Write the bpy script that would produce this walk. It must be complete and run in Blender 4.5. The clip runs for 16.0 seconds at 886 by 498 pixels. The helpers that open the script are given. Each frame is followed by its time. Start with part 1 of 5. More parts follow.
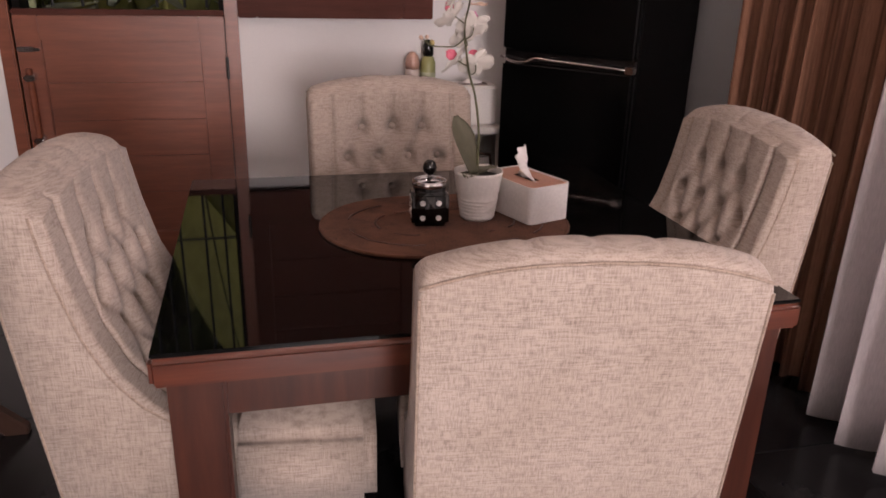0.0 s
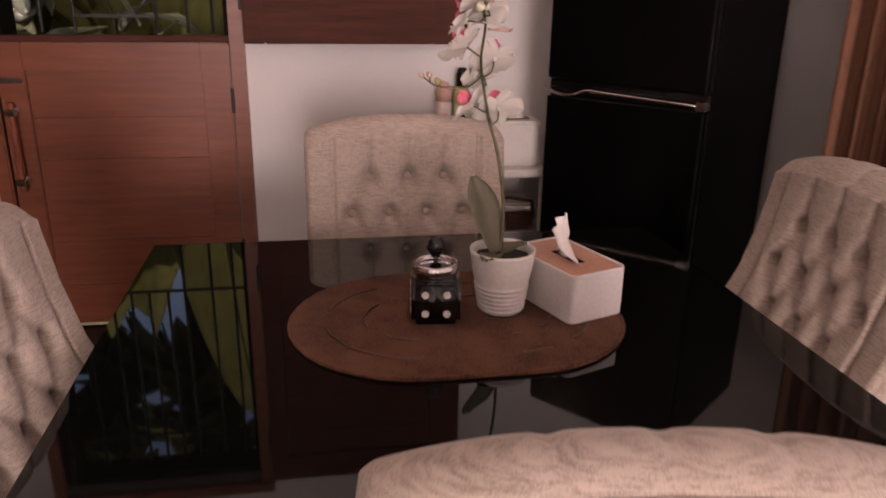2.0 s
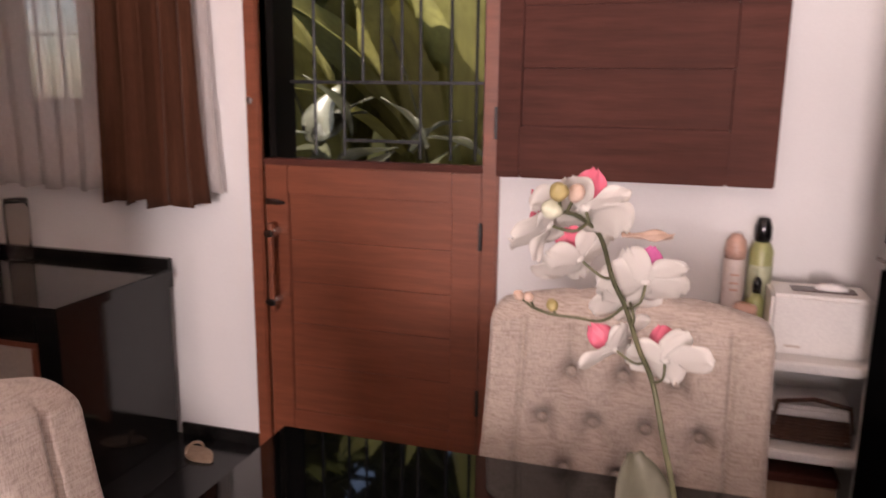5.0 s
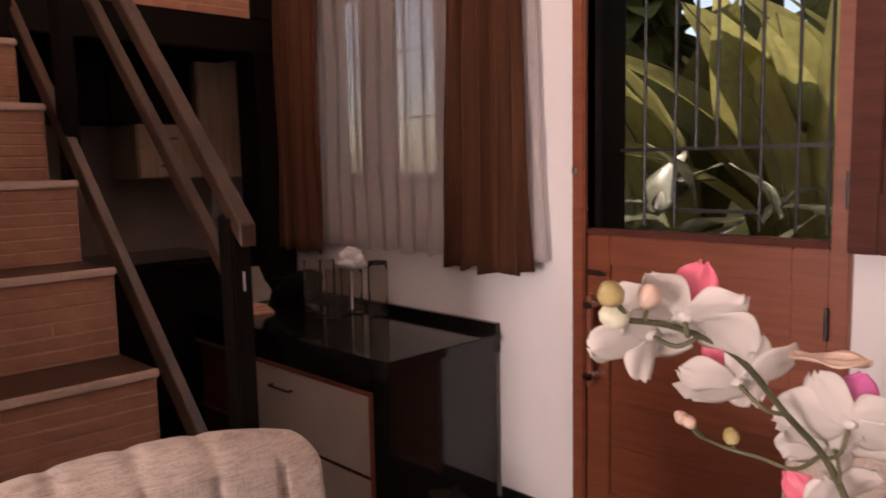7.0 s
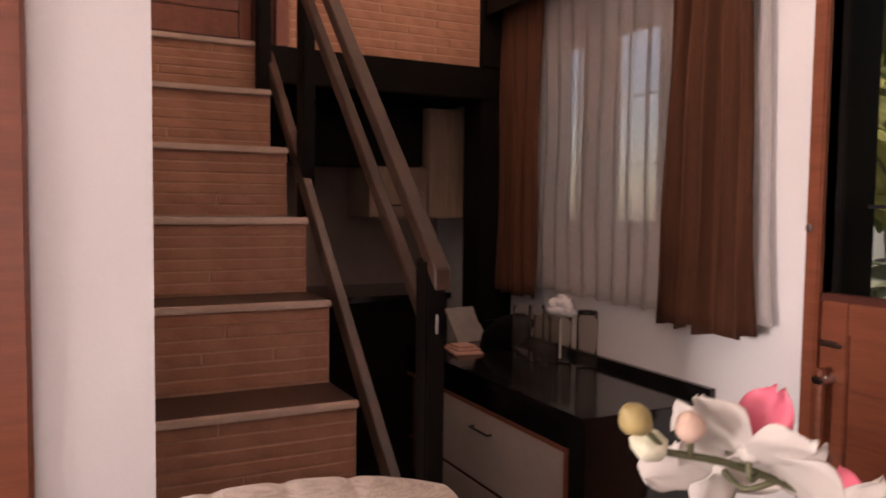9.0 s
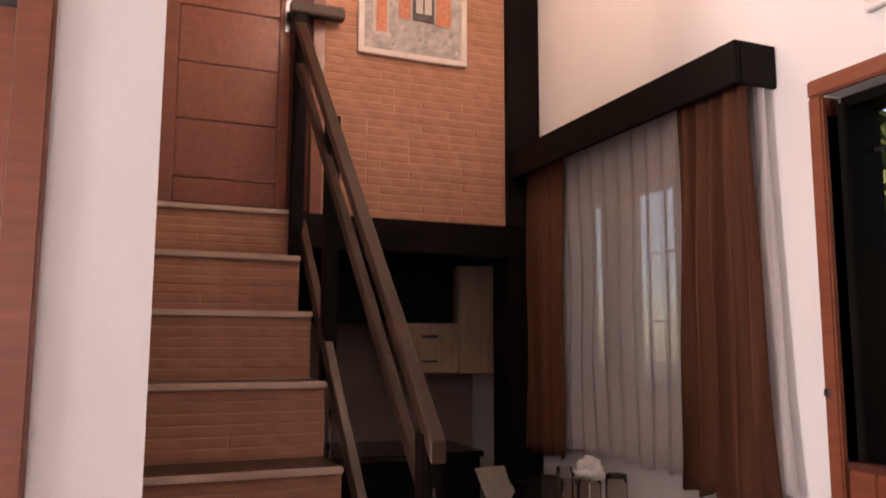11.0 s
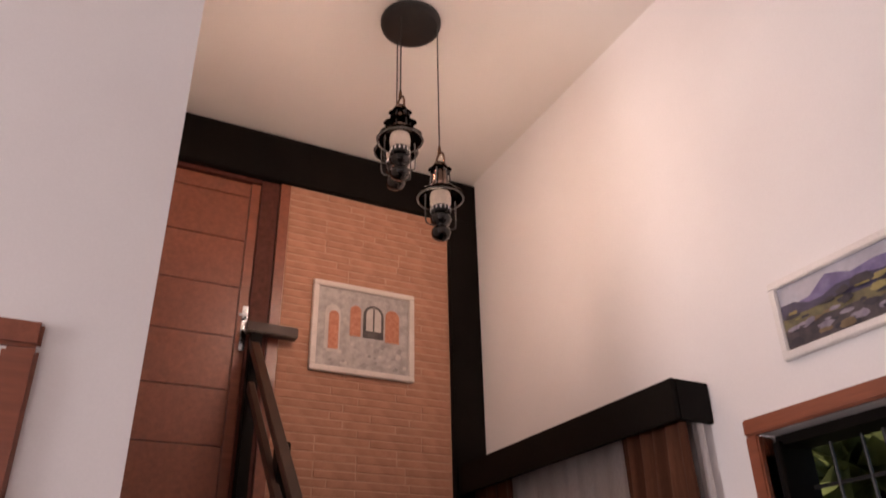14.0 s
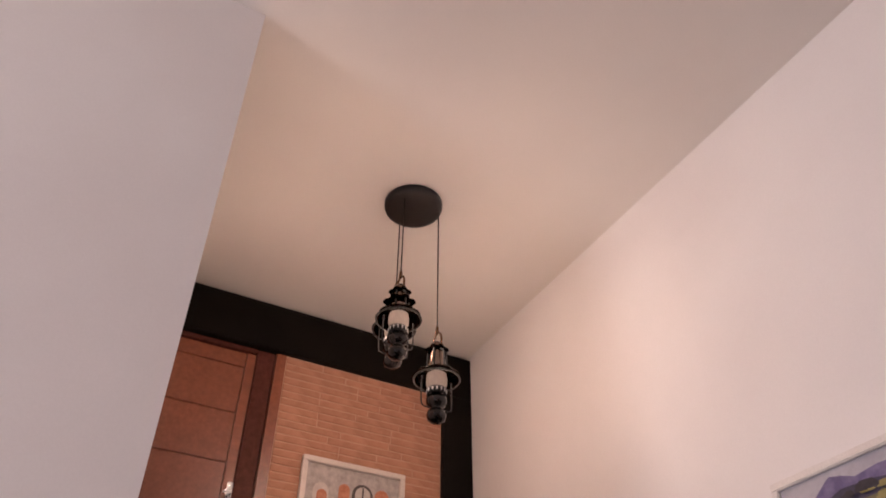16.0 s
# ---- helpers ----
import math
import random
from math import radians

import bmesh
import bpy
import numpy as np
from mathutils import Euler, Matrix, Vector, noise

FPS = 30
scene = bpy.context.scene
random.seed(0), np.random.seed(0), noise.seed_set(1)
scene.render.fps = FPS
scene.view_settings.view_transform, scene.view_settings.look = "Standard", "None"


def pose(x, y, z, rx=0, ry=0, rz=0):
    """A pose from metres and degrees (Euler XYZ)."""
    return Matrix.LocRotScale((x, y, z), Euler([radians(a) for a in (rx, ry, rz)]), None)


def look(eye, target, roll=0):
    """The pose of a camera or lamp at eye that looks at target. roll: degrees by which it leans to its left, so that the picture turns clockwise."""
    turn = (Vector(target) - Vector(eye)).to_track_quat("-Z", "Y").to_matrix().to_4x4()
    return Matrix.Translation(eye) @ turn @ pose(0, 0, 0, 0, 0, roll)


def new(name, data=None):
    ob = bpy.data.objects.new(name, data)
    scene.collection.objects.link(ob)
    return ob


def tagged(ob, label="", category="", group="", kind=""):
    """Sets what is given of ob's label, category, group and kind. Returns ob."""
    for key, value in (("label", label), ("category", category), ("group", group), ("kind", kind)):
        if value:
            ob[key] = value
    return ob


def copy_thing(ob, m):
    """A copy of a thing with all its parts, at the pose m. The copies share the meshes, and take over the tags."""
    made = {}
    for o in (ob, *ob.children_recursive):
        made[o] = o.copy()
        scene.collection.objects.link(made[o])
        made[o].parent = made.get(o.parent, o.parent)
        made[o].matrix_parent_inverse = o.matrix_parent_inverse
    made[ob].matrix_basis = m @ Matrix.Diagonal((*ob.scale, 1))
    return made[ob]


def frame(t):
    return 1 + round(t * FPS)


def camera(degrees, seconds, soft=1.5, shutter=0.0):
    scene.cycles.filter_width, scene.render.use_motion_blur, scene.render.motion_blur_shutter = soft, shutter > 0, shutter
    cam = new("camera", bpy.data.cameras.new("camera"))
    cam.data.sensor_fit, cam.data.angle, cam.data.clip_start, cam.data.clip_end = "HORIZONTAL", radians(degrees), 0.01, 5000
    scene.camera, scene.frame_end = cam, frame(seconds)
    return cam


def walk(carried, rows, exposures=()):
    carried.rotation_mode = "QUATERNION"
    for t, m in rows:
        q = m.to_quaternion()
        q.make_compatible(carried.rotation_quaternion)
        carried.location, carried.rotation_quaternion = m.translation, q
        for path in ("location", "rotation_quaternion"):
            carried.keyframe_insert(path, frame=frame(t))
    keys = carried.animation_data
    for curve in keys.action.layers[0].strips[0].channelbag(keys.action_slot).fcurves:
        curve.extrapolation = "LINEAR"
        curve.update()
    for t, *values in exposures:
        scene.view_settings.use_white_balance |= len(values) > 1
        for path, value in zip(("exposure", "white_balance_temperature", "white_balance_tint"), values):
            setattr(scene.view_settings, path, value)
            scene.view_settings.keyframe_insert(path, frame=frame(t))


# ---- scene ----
cam = camera(60.4, 16.0, soft=1.7, shutter=0.5)
PATH = [
    (0, (0.241, 0.492, 1.311), (0.695, 2.309, 0.609), 1.5),
    (0.5, (0.272, 0.569, 1.309), (0.724, 2.387, 0.61), 1.8),
    (1, (0.336, 0.7, 1.315), (0.781, 2.526, 0.633), 1.7),
    (1.5, (0.375, 0.837, 1.308), (0.79, 2.674, 0.636), 1.2),
    (2, (0.429, 0.946, 1.297), (0.747, 2.808, 0.639), 0.9),
    (2.5, (0.534, 1.064, 1.304), (0.705, 2.953, 0.67), 1.0),
    (3, (0.622, 1.162, 1.31), (0.651, 3.065, 0.698), 0.9),
    (3.1, (0.632, 1.189, 1.308), (0.643, 3.095, 0.702), 0.9),
    (5.3, (0.784, 1.557, 1.349), (0.049, 3.379, 0.973), 0.7),
    (5.5, (0.83, 1.61, 1.34), (-0.019, 3.385, 0.982), 0.7),
    (6, (0.847, 1.645, 1.337), (-0.219, 3.308, 1.018), 0.3),
    (6.5, (0.866, 1.67, 1.344), (-0.403, 3.193, 1.073), -0.6),
    (7, (0.861, 1.673, 1.348), (-0.556, 3.066, 1.119), -1.2),
    (7.5, (0.859, 1.666, 1.346), (-0.63, 2.987, 1.153), -1.1),
    (8, (0.842, 1.671, 1.345), (-0.708, 2.923, 1.182), -0.2),
    (8.5, (0.859, 1.728, 1.348), (-0.812, 2.818, 1.206), 0.9),
    (9, (0.889, 1.781, 1.367), (-0.892, 2.683, 1.248), 0.7),
    (9.2, (0.906, 1.806, 1.373), (-0.907, 2.646, 1.281), 0.2),
    (11.3, (1.03, 1.921, 1.48), (-0.798, 2.679, 1.766), 0.3),
    (11.5, (1.04, 1.928, 1.504), (-0.781, 2.694, 1.813), 0.3),
    (12, (1.047, 1.907, 1.524), (-0.739, 2.712, 1.931), 0.4),
    (12.5, (1.06, 1.884, 1.553), (-0.679, 2.7, 2.108), 0.3),
    (13, (1.069, 1.852, 1.582), (-0.612, 2.67, 2.293), -0.3),
    (13.5, (1.082, 1.823, 1.603), (-0.546, 2.639, 2.431), -1.0),
    (14, (1.098, 1.799, 1.621), (-0.476, 2.614, 2.547), -1.2),
    (14.5, (1.12, 1.773, 1.636), (-0.401, 2.572, 2.66), -0.8),
    (15, (1.141, 1.759, 1.652), (-0.322, 2.532, 2.776), -0.0),
    (15.5, (1.153, 1.747, 1.668), (-0.248, 2.498, 2.882), 0.4),
    (16, (1.147, 1.757, 1.688), (-0.215, 2.482, 2.96), 0.3),
]
EXPOSURES = [(0, -0.12, 6700, 13), (1.5, -0.18, 7100, 18), (2.1, -0.14, 7350, 22), (3, 0.04, 7200, 19), (5.5, 0.49, 6800, 15.5), (6.5, 0.26, 7300, 20.5), (8, 0.36, 7300, 20.5), (9, 0.47, 7050, 15),
             (11.5, 0.42, 6800, 13.5), (12.5, 0.17, 6650, 12.5), (13.5, -0.08, 6550, 13), (14.5, -0.33, 6550, 14), (16, -0.40, 6600, 14.5)]
walk(cam, [(t, look(eye, target, roll)) for t, eye, target, roll in PATH], EXPOSURES)

# ---- world, sun, lamps ----
def build_world():
    w = bpy.data.worlds.new("sky")
    scene.world = w
    w.use_nodes = True
    nt = w.node_tree
    bg = nt.nodes["Background"]
    sky = nt.nodes.new("ShaderNodeTexSky")
    sky.sky_type = 'NISHITA'
    sky.sun_disc = False
    sky.sun_elevation = radians(61)
    sky.sun_rotation = radians(287)
    nt.links.new(sky.outputs[0], bg.inputs[0])
    bg.inputs[1].default_value = 0.15


build_world()


def lamp(name, kind, energy, colour, m, **kw):
    d = bpy.data.lights.new(name, kind)
    d.energy, d.color = energy, colour
    if kind == 'SUN':
        d.angle = kw["angle"]
    elif kind == 'AREA':
        d.shape, d.size, d.size_y = 'RECTANGLE', kw["size"], kw["size_y"]
    else:
        d.shadow_soft_size = kw["soft"]
    ob = new(name, d)
    ob.matrix_world = m
    return ob


WARM = (1.0, 0.70, 0.55)
lamp("sun", 'SUN', 5.0, (1.0, 0.93, 0.82), look((-0.8, 0.25, 1.5), (0, 0, 0)), angle=radians(1.0))
lamp("south_window_daylight", 'AREA', 235, (1.0, 0.885, 0.895), look((0.76, -3.86, 1.38), (0.76, 1.0, 1.32)), size=1.3, size_y=1.3)
lamp("east_window_daylight", 'AREA', 66, (0.97, 0.88, 0.90), look((2.2, 1.1, 1.35), (0, 1.1, 1.3)), size=1.6, size_y=1.9)
for lx, ly, lz, watts in ((-1.307, 2.852, 3.495, 16), (-1.305, 3.036, 3.255, 13.5), (-1.47, 2.905, 3.555, 16)):
    lamp("pendant_bulb_light", 'POINT', watts, WARM, pose(lx, ly, lz), soft=0.05)


# ---- materials ----
def nodes_of(name):
    m = bpy.data.materials.new(name)
    m.use_nodes = True
    nt = m.node_tree
    return m, nt, nt.nodes["Principled BSDF"]


def coords(nt, scale):
    tc = nt.nodes.new("ShaderNodeTexCoord")
    mp = nt.nodes.new("ShaderNodeMapping")
    mp.inputs["Scale"].default_value = scale
    nt.links.new(tc.outputs["Object"], mp.inputs["Vector"])
    return mp.outputs[0]


def noise_node(nt, scale, size=1.0, detail=4.0):
    n = nt.nodes.new("ShaderNodeTexNoise")
    n.inputs["Scale"].default_value = size
    n.inputs["Detail"].default_value = detail
    nt.links.new(coords(nt, scale), n.inputs["Vector"])
    return n.outputs["Fac"]


def ramp(nt, fac, lo, hi, c1, c2):
    r = nt.nodes.new("ShaderNodeValToRGB")
    e = r.color_ramp.elements
    e[0].position, e[1].position = lo, hi
    e[0].color, e[1].color = (*c1, 1), (*c2, 1)
    nt.links.new(fac, r.inputs[0])
    return r.outputs[0]


def mixed(nt, a, b, fac, mode='MIX'):
    m = nt.nodes.new("ShaderNodeMix")
    m.data_type, m.blend_type = 'RGBA', mode
    if isinstance(fac, float):
        m.inputs[0].default_value = fac
    else:
        nt.links.new(fac, m.inputs[0])
    nt.links.new(a, m.inputs[6])
    nt.links.new(b, m.inputs[7])
    return m.outputs[2]


def bumped(nt, p, fac, strength, dist=0.002):
    b = nt.nodes.new("ShaderNodeBump")
    b.inputs["Strength"].default_value = strength
    b.inputs["Distance"].default_value = dist
    nt.links.new(fac, b.inputs["Height"])
    nt.links.new(b.outputs[0], p.inputs["Normal"])


def mat(name, c1, c2, rough=0.5, big=3.0, fine=90.0, bump=0.15, metal=0.0, coat=0.0, per_piece=0.0, spread=0.08, spec=0.5, grain_lo=0.86):
    """Plain surface with variation at two scales."""
    m, nt, p = nodes_of(name)
    n1 = noise_node(nt, (big,) * 3)
    n2 = noise_node(nt, (fine,) * 3, detail=3.0)
    col = ramp(nt, n1, 0.35, 0.68, c1, c2)
    grain = ramp(nt, n2, 0.25, 0.75, (grain_lo,) * 3, (1.0, 1.0, 1.0))
    col = mixed(nt, col, grain, 1.0, 'MULTIPLY')
    if per_piece:
        oi = nt.nodes.new("ShaderNodeObjectInfo")
        v = 1 - per_piece
        pr = ramp(nt, oi.outputs["Random"], 0.0, 1.0, (v, v, v), (1, 1, 1))
        col = mixed(nt, col, pr, 1.0, 'MULTIPLY')
    nt.links.new(col, p.inputs["Base Color"])
    mr = nt.nodes.new("ShaderNodeMapRange")
    mr.inputs["To Min"].default_value = max(0.02, rough - spread)
    mr.inputs["To Max"].default_value = min(1.0, rough + spread)
    nt.links.new(n1, mr.inputs["Value"])
    nt.links.new(mr.outputs[0], p.inputs["Roughness"])
    p.inputs["Metallic"].default_value = metal
    p.inputs["Specular IOR Level"].default_value = spec
    p.inputs["Coat Weight"].default_value = coat
    p.inputs["Coat Roughness"].default_value = 0.12
    if bump:
        bumped(nt, p, n2, bump)
    return m


def wood(name, c1, c2, scale, rough=0.4, coat=0.25, spec=0.5):
    m, nt, p = nodes_of(name)
    n1 = noise_node(nt, scale, detail=6.0)
    n2 = noise_node(nt, tuple(5 * s for s in scale), detail=3.0)
    n3 = noise_node(nt, (2.5, 2.5, 2.5))
    col = ramp(nt, n1, 0.3, 0.72, c1, c2)
    fine = ramp(nt, n2, 0.3, 0.7, (0.86, 0.845, 0.83), (1, 1, 1))
    blot = ramp(nt, n3, 0.3, 0.75, (0.8, 0.78, 0.76), (1, 1, 1))
    col = mixed(nt, mixed(nt, col, fine, 1.0, 'MULTIPLY'), blot, 1.0, 'MULTIPLY')
    nt.links.new(col, p.inputs["Base Color"])
    p.inputs["Roughness"].default_value = rough
    p.inputs["Specular IOR Level"].default_value = spec
    p.inputs["Coat Weight"].default_value = coat
    p.inputs["Coat Roughness"].default_value = 0.2
    bumped(nt, p, n2, 0.12, 0.001)
    return m


def woven(name, c1, c2, threads=420.0, bump=0.5, sheen=0.25):
    """Linen: crossing threads of uneven tone."""
    m, nt, p = nodes_of(name)
    a = noise_node(nt, (threads, threads, threads * 0.07), detail=2.0)
    b = noise_node(nt, (threads * 0.07, threads * 0.07, threads), detail=2.0)
    s = noise_node(nt, (6, 6, 6), detail=3.0)
    add = nt.nodes.new("ShaderNodeMath")
    add.operation = 'ADD'
    nt.links.new(a, add.inputs[0])
    nt.links.new(b, add.inputs[1])
    half = nt.nodes.new("ShaderNodeMath")
    half.operation = 'MULTIPLY'
    half.inputs[1].default_value = 0.5
    nt.links.new(add.outputs[0], half.inputs[0])
    col = ramp(nt, half.outputs[0], 0.36, 0.56, c1, c2)
    tone = ramp(nt, s, 0.3, 0.7, (0.88, 0.86, 0.84), (1, 1, 1))
    nt.links.new(mixed(nt, col, tone, 1.0, 'MULTIPLY'), p.inputs["Base Color"])
    p.inputs["Roughness"].default_value = 0.9
    p.inputs["Sheen Weight"].default_value = sheen
    p.inputs["Specular IOR Level"].default_value = 0.2
    bumped(nt, p, half.outputs[0], bump, 0.0015)
    return m


def striped(name, c1, c2, freq):
    """Curtain cloth with woven vertical stripes running round the folds."""
    m, nt, p = nodes_of(name)
    a = noise_node(nt, (freq, freq, 0.15), detail=2.0)
    b = noise_node(nt, (260, 260, 30), detail=2.0)
    col = ramp(nt, a, 0.42, 0.56, c1, c2)
    th = ramp(nt, b, 0.3, 0.7, (0.8, 0.8, 0.8), (1, 1, 1))
    nt.links.new(mixed(nt, col, th, 1.0, 'MULTIPLY'), p.inputs["Base Color"])
    p.inputs["Roughness"].default_value = 0.85
    p.inputs["Specular IOR Level"].default_value = 0.15
    p.inputs["Sheen Weight"].default_value = 0.03
    bumped(nt, p, b, 0.3, 0.001)
    return m


def sheer(name, col, clear, through_=0.5, dim=0.85, scale=(300, 300, 40)):
    m, nt, p = nodes_of(name)
    out = nt.nodes["Material Output"]
    nt.nodes.remove(p)
    d, t, c = (nt.nodes.new("ShaderNodeBsdf" + k) for k in ("Diffuse", "Translucent", "Transparent"))
    th = ramp(nt, noise_node(nt, scale, detail=2.0), 0.3, 0.7, tuple(dim * v for v in col), col)
    nt.links.new(th, d.inputs[0])
    nt.links.new(th, t.inputs[0])
    m1, m2 = nt.nodes.new("ShaderNodeMixShader"), nt.nodes.new("ShaderNodeMixShader")
    m1.inputs[0].default_value, m2.inputs[0].default_value = through_, clear
    nt.links.new(d.outputs[0], m1.inputs[1])
    nt.links.new(t.outputs[0], m1.inputs[2])
    nt.links.new(m1.outputs[0], m2.inputs[1])
    nt.links.new(c.outputs[0], m2.inputs[2])
    nt.links.new(m2.outputs[0], out.inputs[0])
    return m


def glassy(name, col=(1, 1, 1), rough=0.02):
    m, nt, p = nodes_of(name)
    p.inputs["Base Color"].default_value = (*col, 1)
    p.inputs["Transmission Weight"].default_value = 1.0
    p.inputs["Roughness"].default_value = rough
    p.inputs["IOR"].default_value = 1.45
    return m


PAINT = mat("white_wall_paint", (0.76, 0.73, 0.72), (0.81, 0.79, 0.78), 0.75, 1.2, 160, 0.04, grain_lo=0.965)
# Kitchenette back wall: one even brown-grey, darker than the other walls.
NICHE = mat("darker_brown_grey_kitchen_wall", (0.30, 0.215, 0.18), (0.39, 0.29, 0.25), 0.7, 3, 120, 0.1)
CEIL = mat("ceiling_paint", (0.74, 0.70, 0.66), (0.79, 0.76, 0.72), 0.85, 0.8, 120, 0.03, grain_lo=0.97)
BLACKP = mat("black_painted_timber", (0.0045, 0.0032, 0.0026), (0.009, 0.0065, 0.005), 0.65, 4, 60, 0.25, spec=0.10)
RAILW = mat("dark_brown_painted_rail", (0.040, 0.020, 0.013), (0.072, 0.037, 0.025), 0.45, 5, 70, 0.2, spec=0.25)
DOORW = wood("reddish_door_wood", (0.215, 0.060, 0.028), (0.285, 0.085, 0.041), (3, 3, 45), 0.42)
DOORH = wood("reddish_panel_wood", (0.215, 0.060, 0.028), (0.29, 0.087, 0.042), (3, 45, 45), 0.42)
LEAFW = wood("dark_purplish_leaf_wood", (0.080, 0.025, 0.018), (0.125, 0.041, 0.029), (3, 40, 40), 0.6, 0.0, 0.15)
TABLEW = wood("mahogany_table_wood", (0.082, 0.020, 0.010), (0.145, 0.038, 0.019), (4, 40, 40), 0.28, 0.5)
LEGW = wood("dark_leg_wood", (0.045, 0.013, 0.008), (0.085, 0.025, 0.014), (40, 40, 4), 0.35, 0.25)
CABW = wood("pale_cabinet_wood", (0.33, 0.22, 0.15), (0.45, 0.32, 0.23), (40, 40, 3), 0.5, 0.1)
BLACKGLASS = mat("black_glass", (0.003, 0.003, 0.003), (0.005, 0.005, 0.005), 0.03, 2, 40, 0.0, coat=0.0, spread=0.012, spec=0.42)
GRANITE = mat("black_granite", (0.006, 0.006, 0.006), (0.018, 0.016, 0.015), 0.09, 30, 220, 0.02, spread=0.03)
TILE = mat("black_floor_tile", (0.010, 0.010, 0.011), (0.022, 0.021, 0.022), 0.20, 5, 120, 0.03, per_piece=0.2, spec=0.28)
GROUT = mat("dark_grout", (0.02, 0.018, 0.017), (0.035, 0.03, 0.028), 0.9, 8, 150, 0.3)
LINEN = woven("beige_linen", (0.30, 0.238, 0.20), (0.51, 0.428, 0.372), 560.0, 0.45)
PIPING = woven("beige_piping", (0.24, 0.18, 0.14), (0.42, 0.33, 0.27), 500, 0.3)
BRICK = mat("thin_orange_brick", (0.42, 0.195, 0.118), (0.52, 0.258, 0.163), 0.8, 12, 130, 0.5, per_piece=0.10)
MORTAR = mat("pale_mortar", (0.50, 0.285, 0.19), (0.59, 0.36, 0.25), 0.9, 10, 140, 0.4)
TREAD = mat("dark_stair_tread", (0.035, 0.018, 0.012), (0.07, 0.035, 0.024), 0.35, 6, 90, 0.15)
NOSING = mat("pale_stair_nosing", (0.58, 0.42, 0.33), (0.70, 0.53, 0.43), 0.6, 9, 120, 0.2)
CURT = striped("brown_curtain_cloth", (0.078, 0.029, 0.015), (0.120, 0.048, 0.026), 24)
CURTS = striped("striped_brown_curtain_cloth", (0.115, 0.050, 0.030), (0.265, 0.130, 0.082), 42)
SHEER = sheer("sheer_grey_white_cloth", (0.86, 0.81, 0.79), 0.38, 0.62)
SHEERE = sheer("sheer_white_cloth", (0.76, 0.70, 0.70), 0.15)
FRIDGE = mat("black_fridge_enamel", (0.002, 0.002, 0.002), (0.003, 0.003, 0.003), 0.2, 3, 60, 0.0, spread=0.03, spec=0.2)
FRIDGES = mat("charcoal_fridge_side", (0.0035, 0.003, 0.003), (0.005, 0.0045, 0.0045), 0.6, 3, 160, 0.1, spec=0.05)
CHROME = mat("chrome", (0.62, 0.60, 0.60), (0.75, 0.73, 0.73), 0.14, 6, 60, 0.0, metal=1.0, spread=0.05)
IRON = mat("black_iron", (0.008, 0.008, 0.008), (0.016, 0.014, 0.013), 0.45, 12, 90, 0.2)
BRASS = mat("dark_bronze", (0.13, 0.075, 0.045), (0.24, 0.14, 0.085), 0.24, 9, 80, 0.15, metal=1.0)
WHITEP = mat("white_plastic", (0.74, 0.70, 0.67), (0.80, 0.77, 0.74), 0.35, 5, 140, 0.03)
CERAMIC = mat("white_ceramic", (0.74, 0.70, 0.66), (0.80, 0.76, 0.72), 0.4, 6, 120, 0.05)
BLACKC = mat("glossy_black_ceramic", (0.006, 0.005, 0.005), (0.010, 0.009, 0.009), 0.12, 6, 60, 0.0)
DOT = mat("white_dot_enamel", (0.78, 0.75, 0.72), (0.82, 0.80, 0.78), 0.4, 9, 90, 0.0)
PINKW = mat("pinkish_lid_wood", (0.52, 0.27, 0.19), (0.62, 0.34, 0.25), 0.5, 8, 120, 0.1)
TISSUE = mat("tissue_paper", (0.80, 0.76, 0.74), (0.84, 0.81, 0.80), 0.9, 15, 120, 0.2)
MAT = woven("brown_braided_mat", (0.055, 0.021, 0.012), (0.140, 0.060, 0.035), 240, 1.0, 0.05)
SOIL = mat("dark_moss", (0.012, 0.012, 0.008), (0.035, 0.03, 0.018), 0.95, 40, 160, 0.8)
STEM = mat("green_stem", (0.07, 0.075, 0.035), (0.13, 0.12, 0.06), 0.6, 30, 160, 0.2)
OLEAF = mat("olive_orchid_leaf", (0.075, 0.072, 0.044), (0.125, 0.115, 0.075), 0.55, 14, 120, 0.15)
PETAL = sheer("cream_white_petal", (0.74, 0.70, 0.645), 0.0, 0.34, 0.93, (22, 22, 22))
LIP = mat("pink_orchid_lip", (0.62, 0.10, 0.16), (0.78, 0.19, 0.27), 0.5, 22, 120, 0.2)
BUD = mat("yellow_green_bud", (0.30, 0.24, 0.085), (0.46, 0.36, 0.16), 0.55, 24, 120, 0.2)
BUDW = mat("greenish_white_bud", (0.52, 0.52, 0.36), (0.68, 0.66, 0.52), 0.55, 60, 120, 0.2)
BUDP = mat("peach_bud", (0.52, 0.35, 0.26), (0.62, 0.46, 0.37), 0.55, 60, 120, 0.2)
LIPM = mat("magenta_orchid_lip", (0.50, 0.09, 0.26), (0.66, 0.17, 0.38), 0.5, 22, 120, 0.2)
DRAWERF = mat("beige_drawer_front", (0.52, 0.43, 0.37), (0.60, 0.50, 0.43), 0.45, 4, 120, 0.05)
FRAMEW = mat("white_picture_frame", (0.70, 0.62, 0.56), (0.78, 0.70, 0.64), 0.5, 14, 120, 0.15)
CLEAR = glassy("clear_glass")


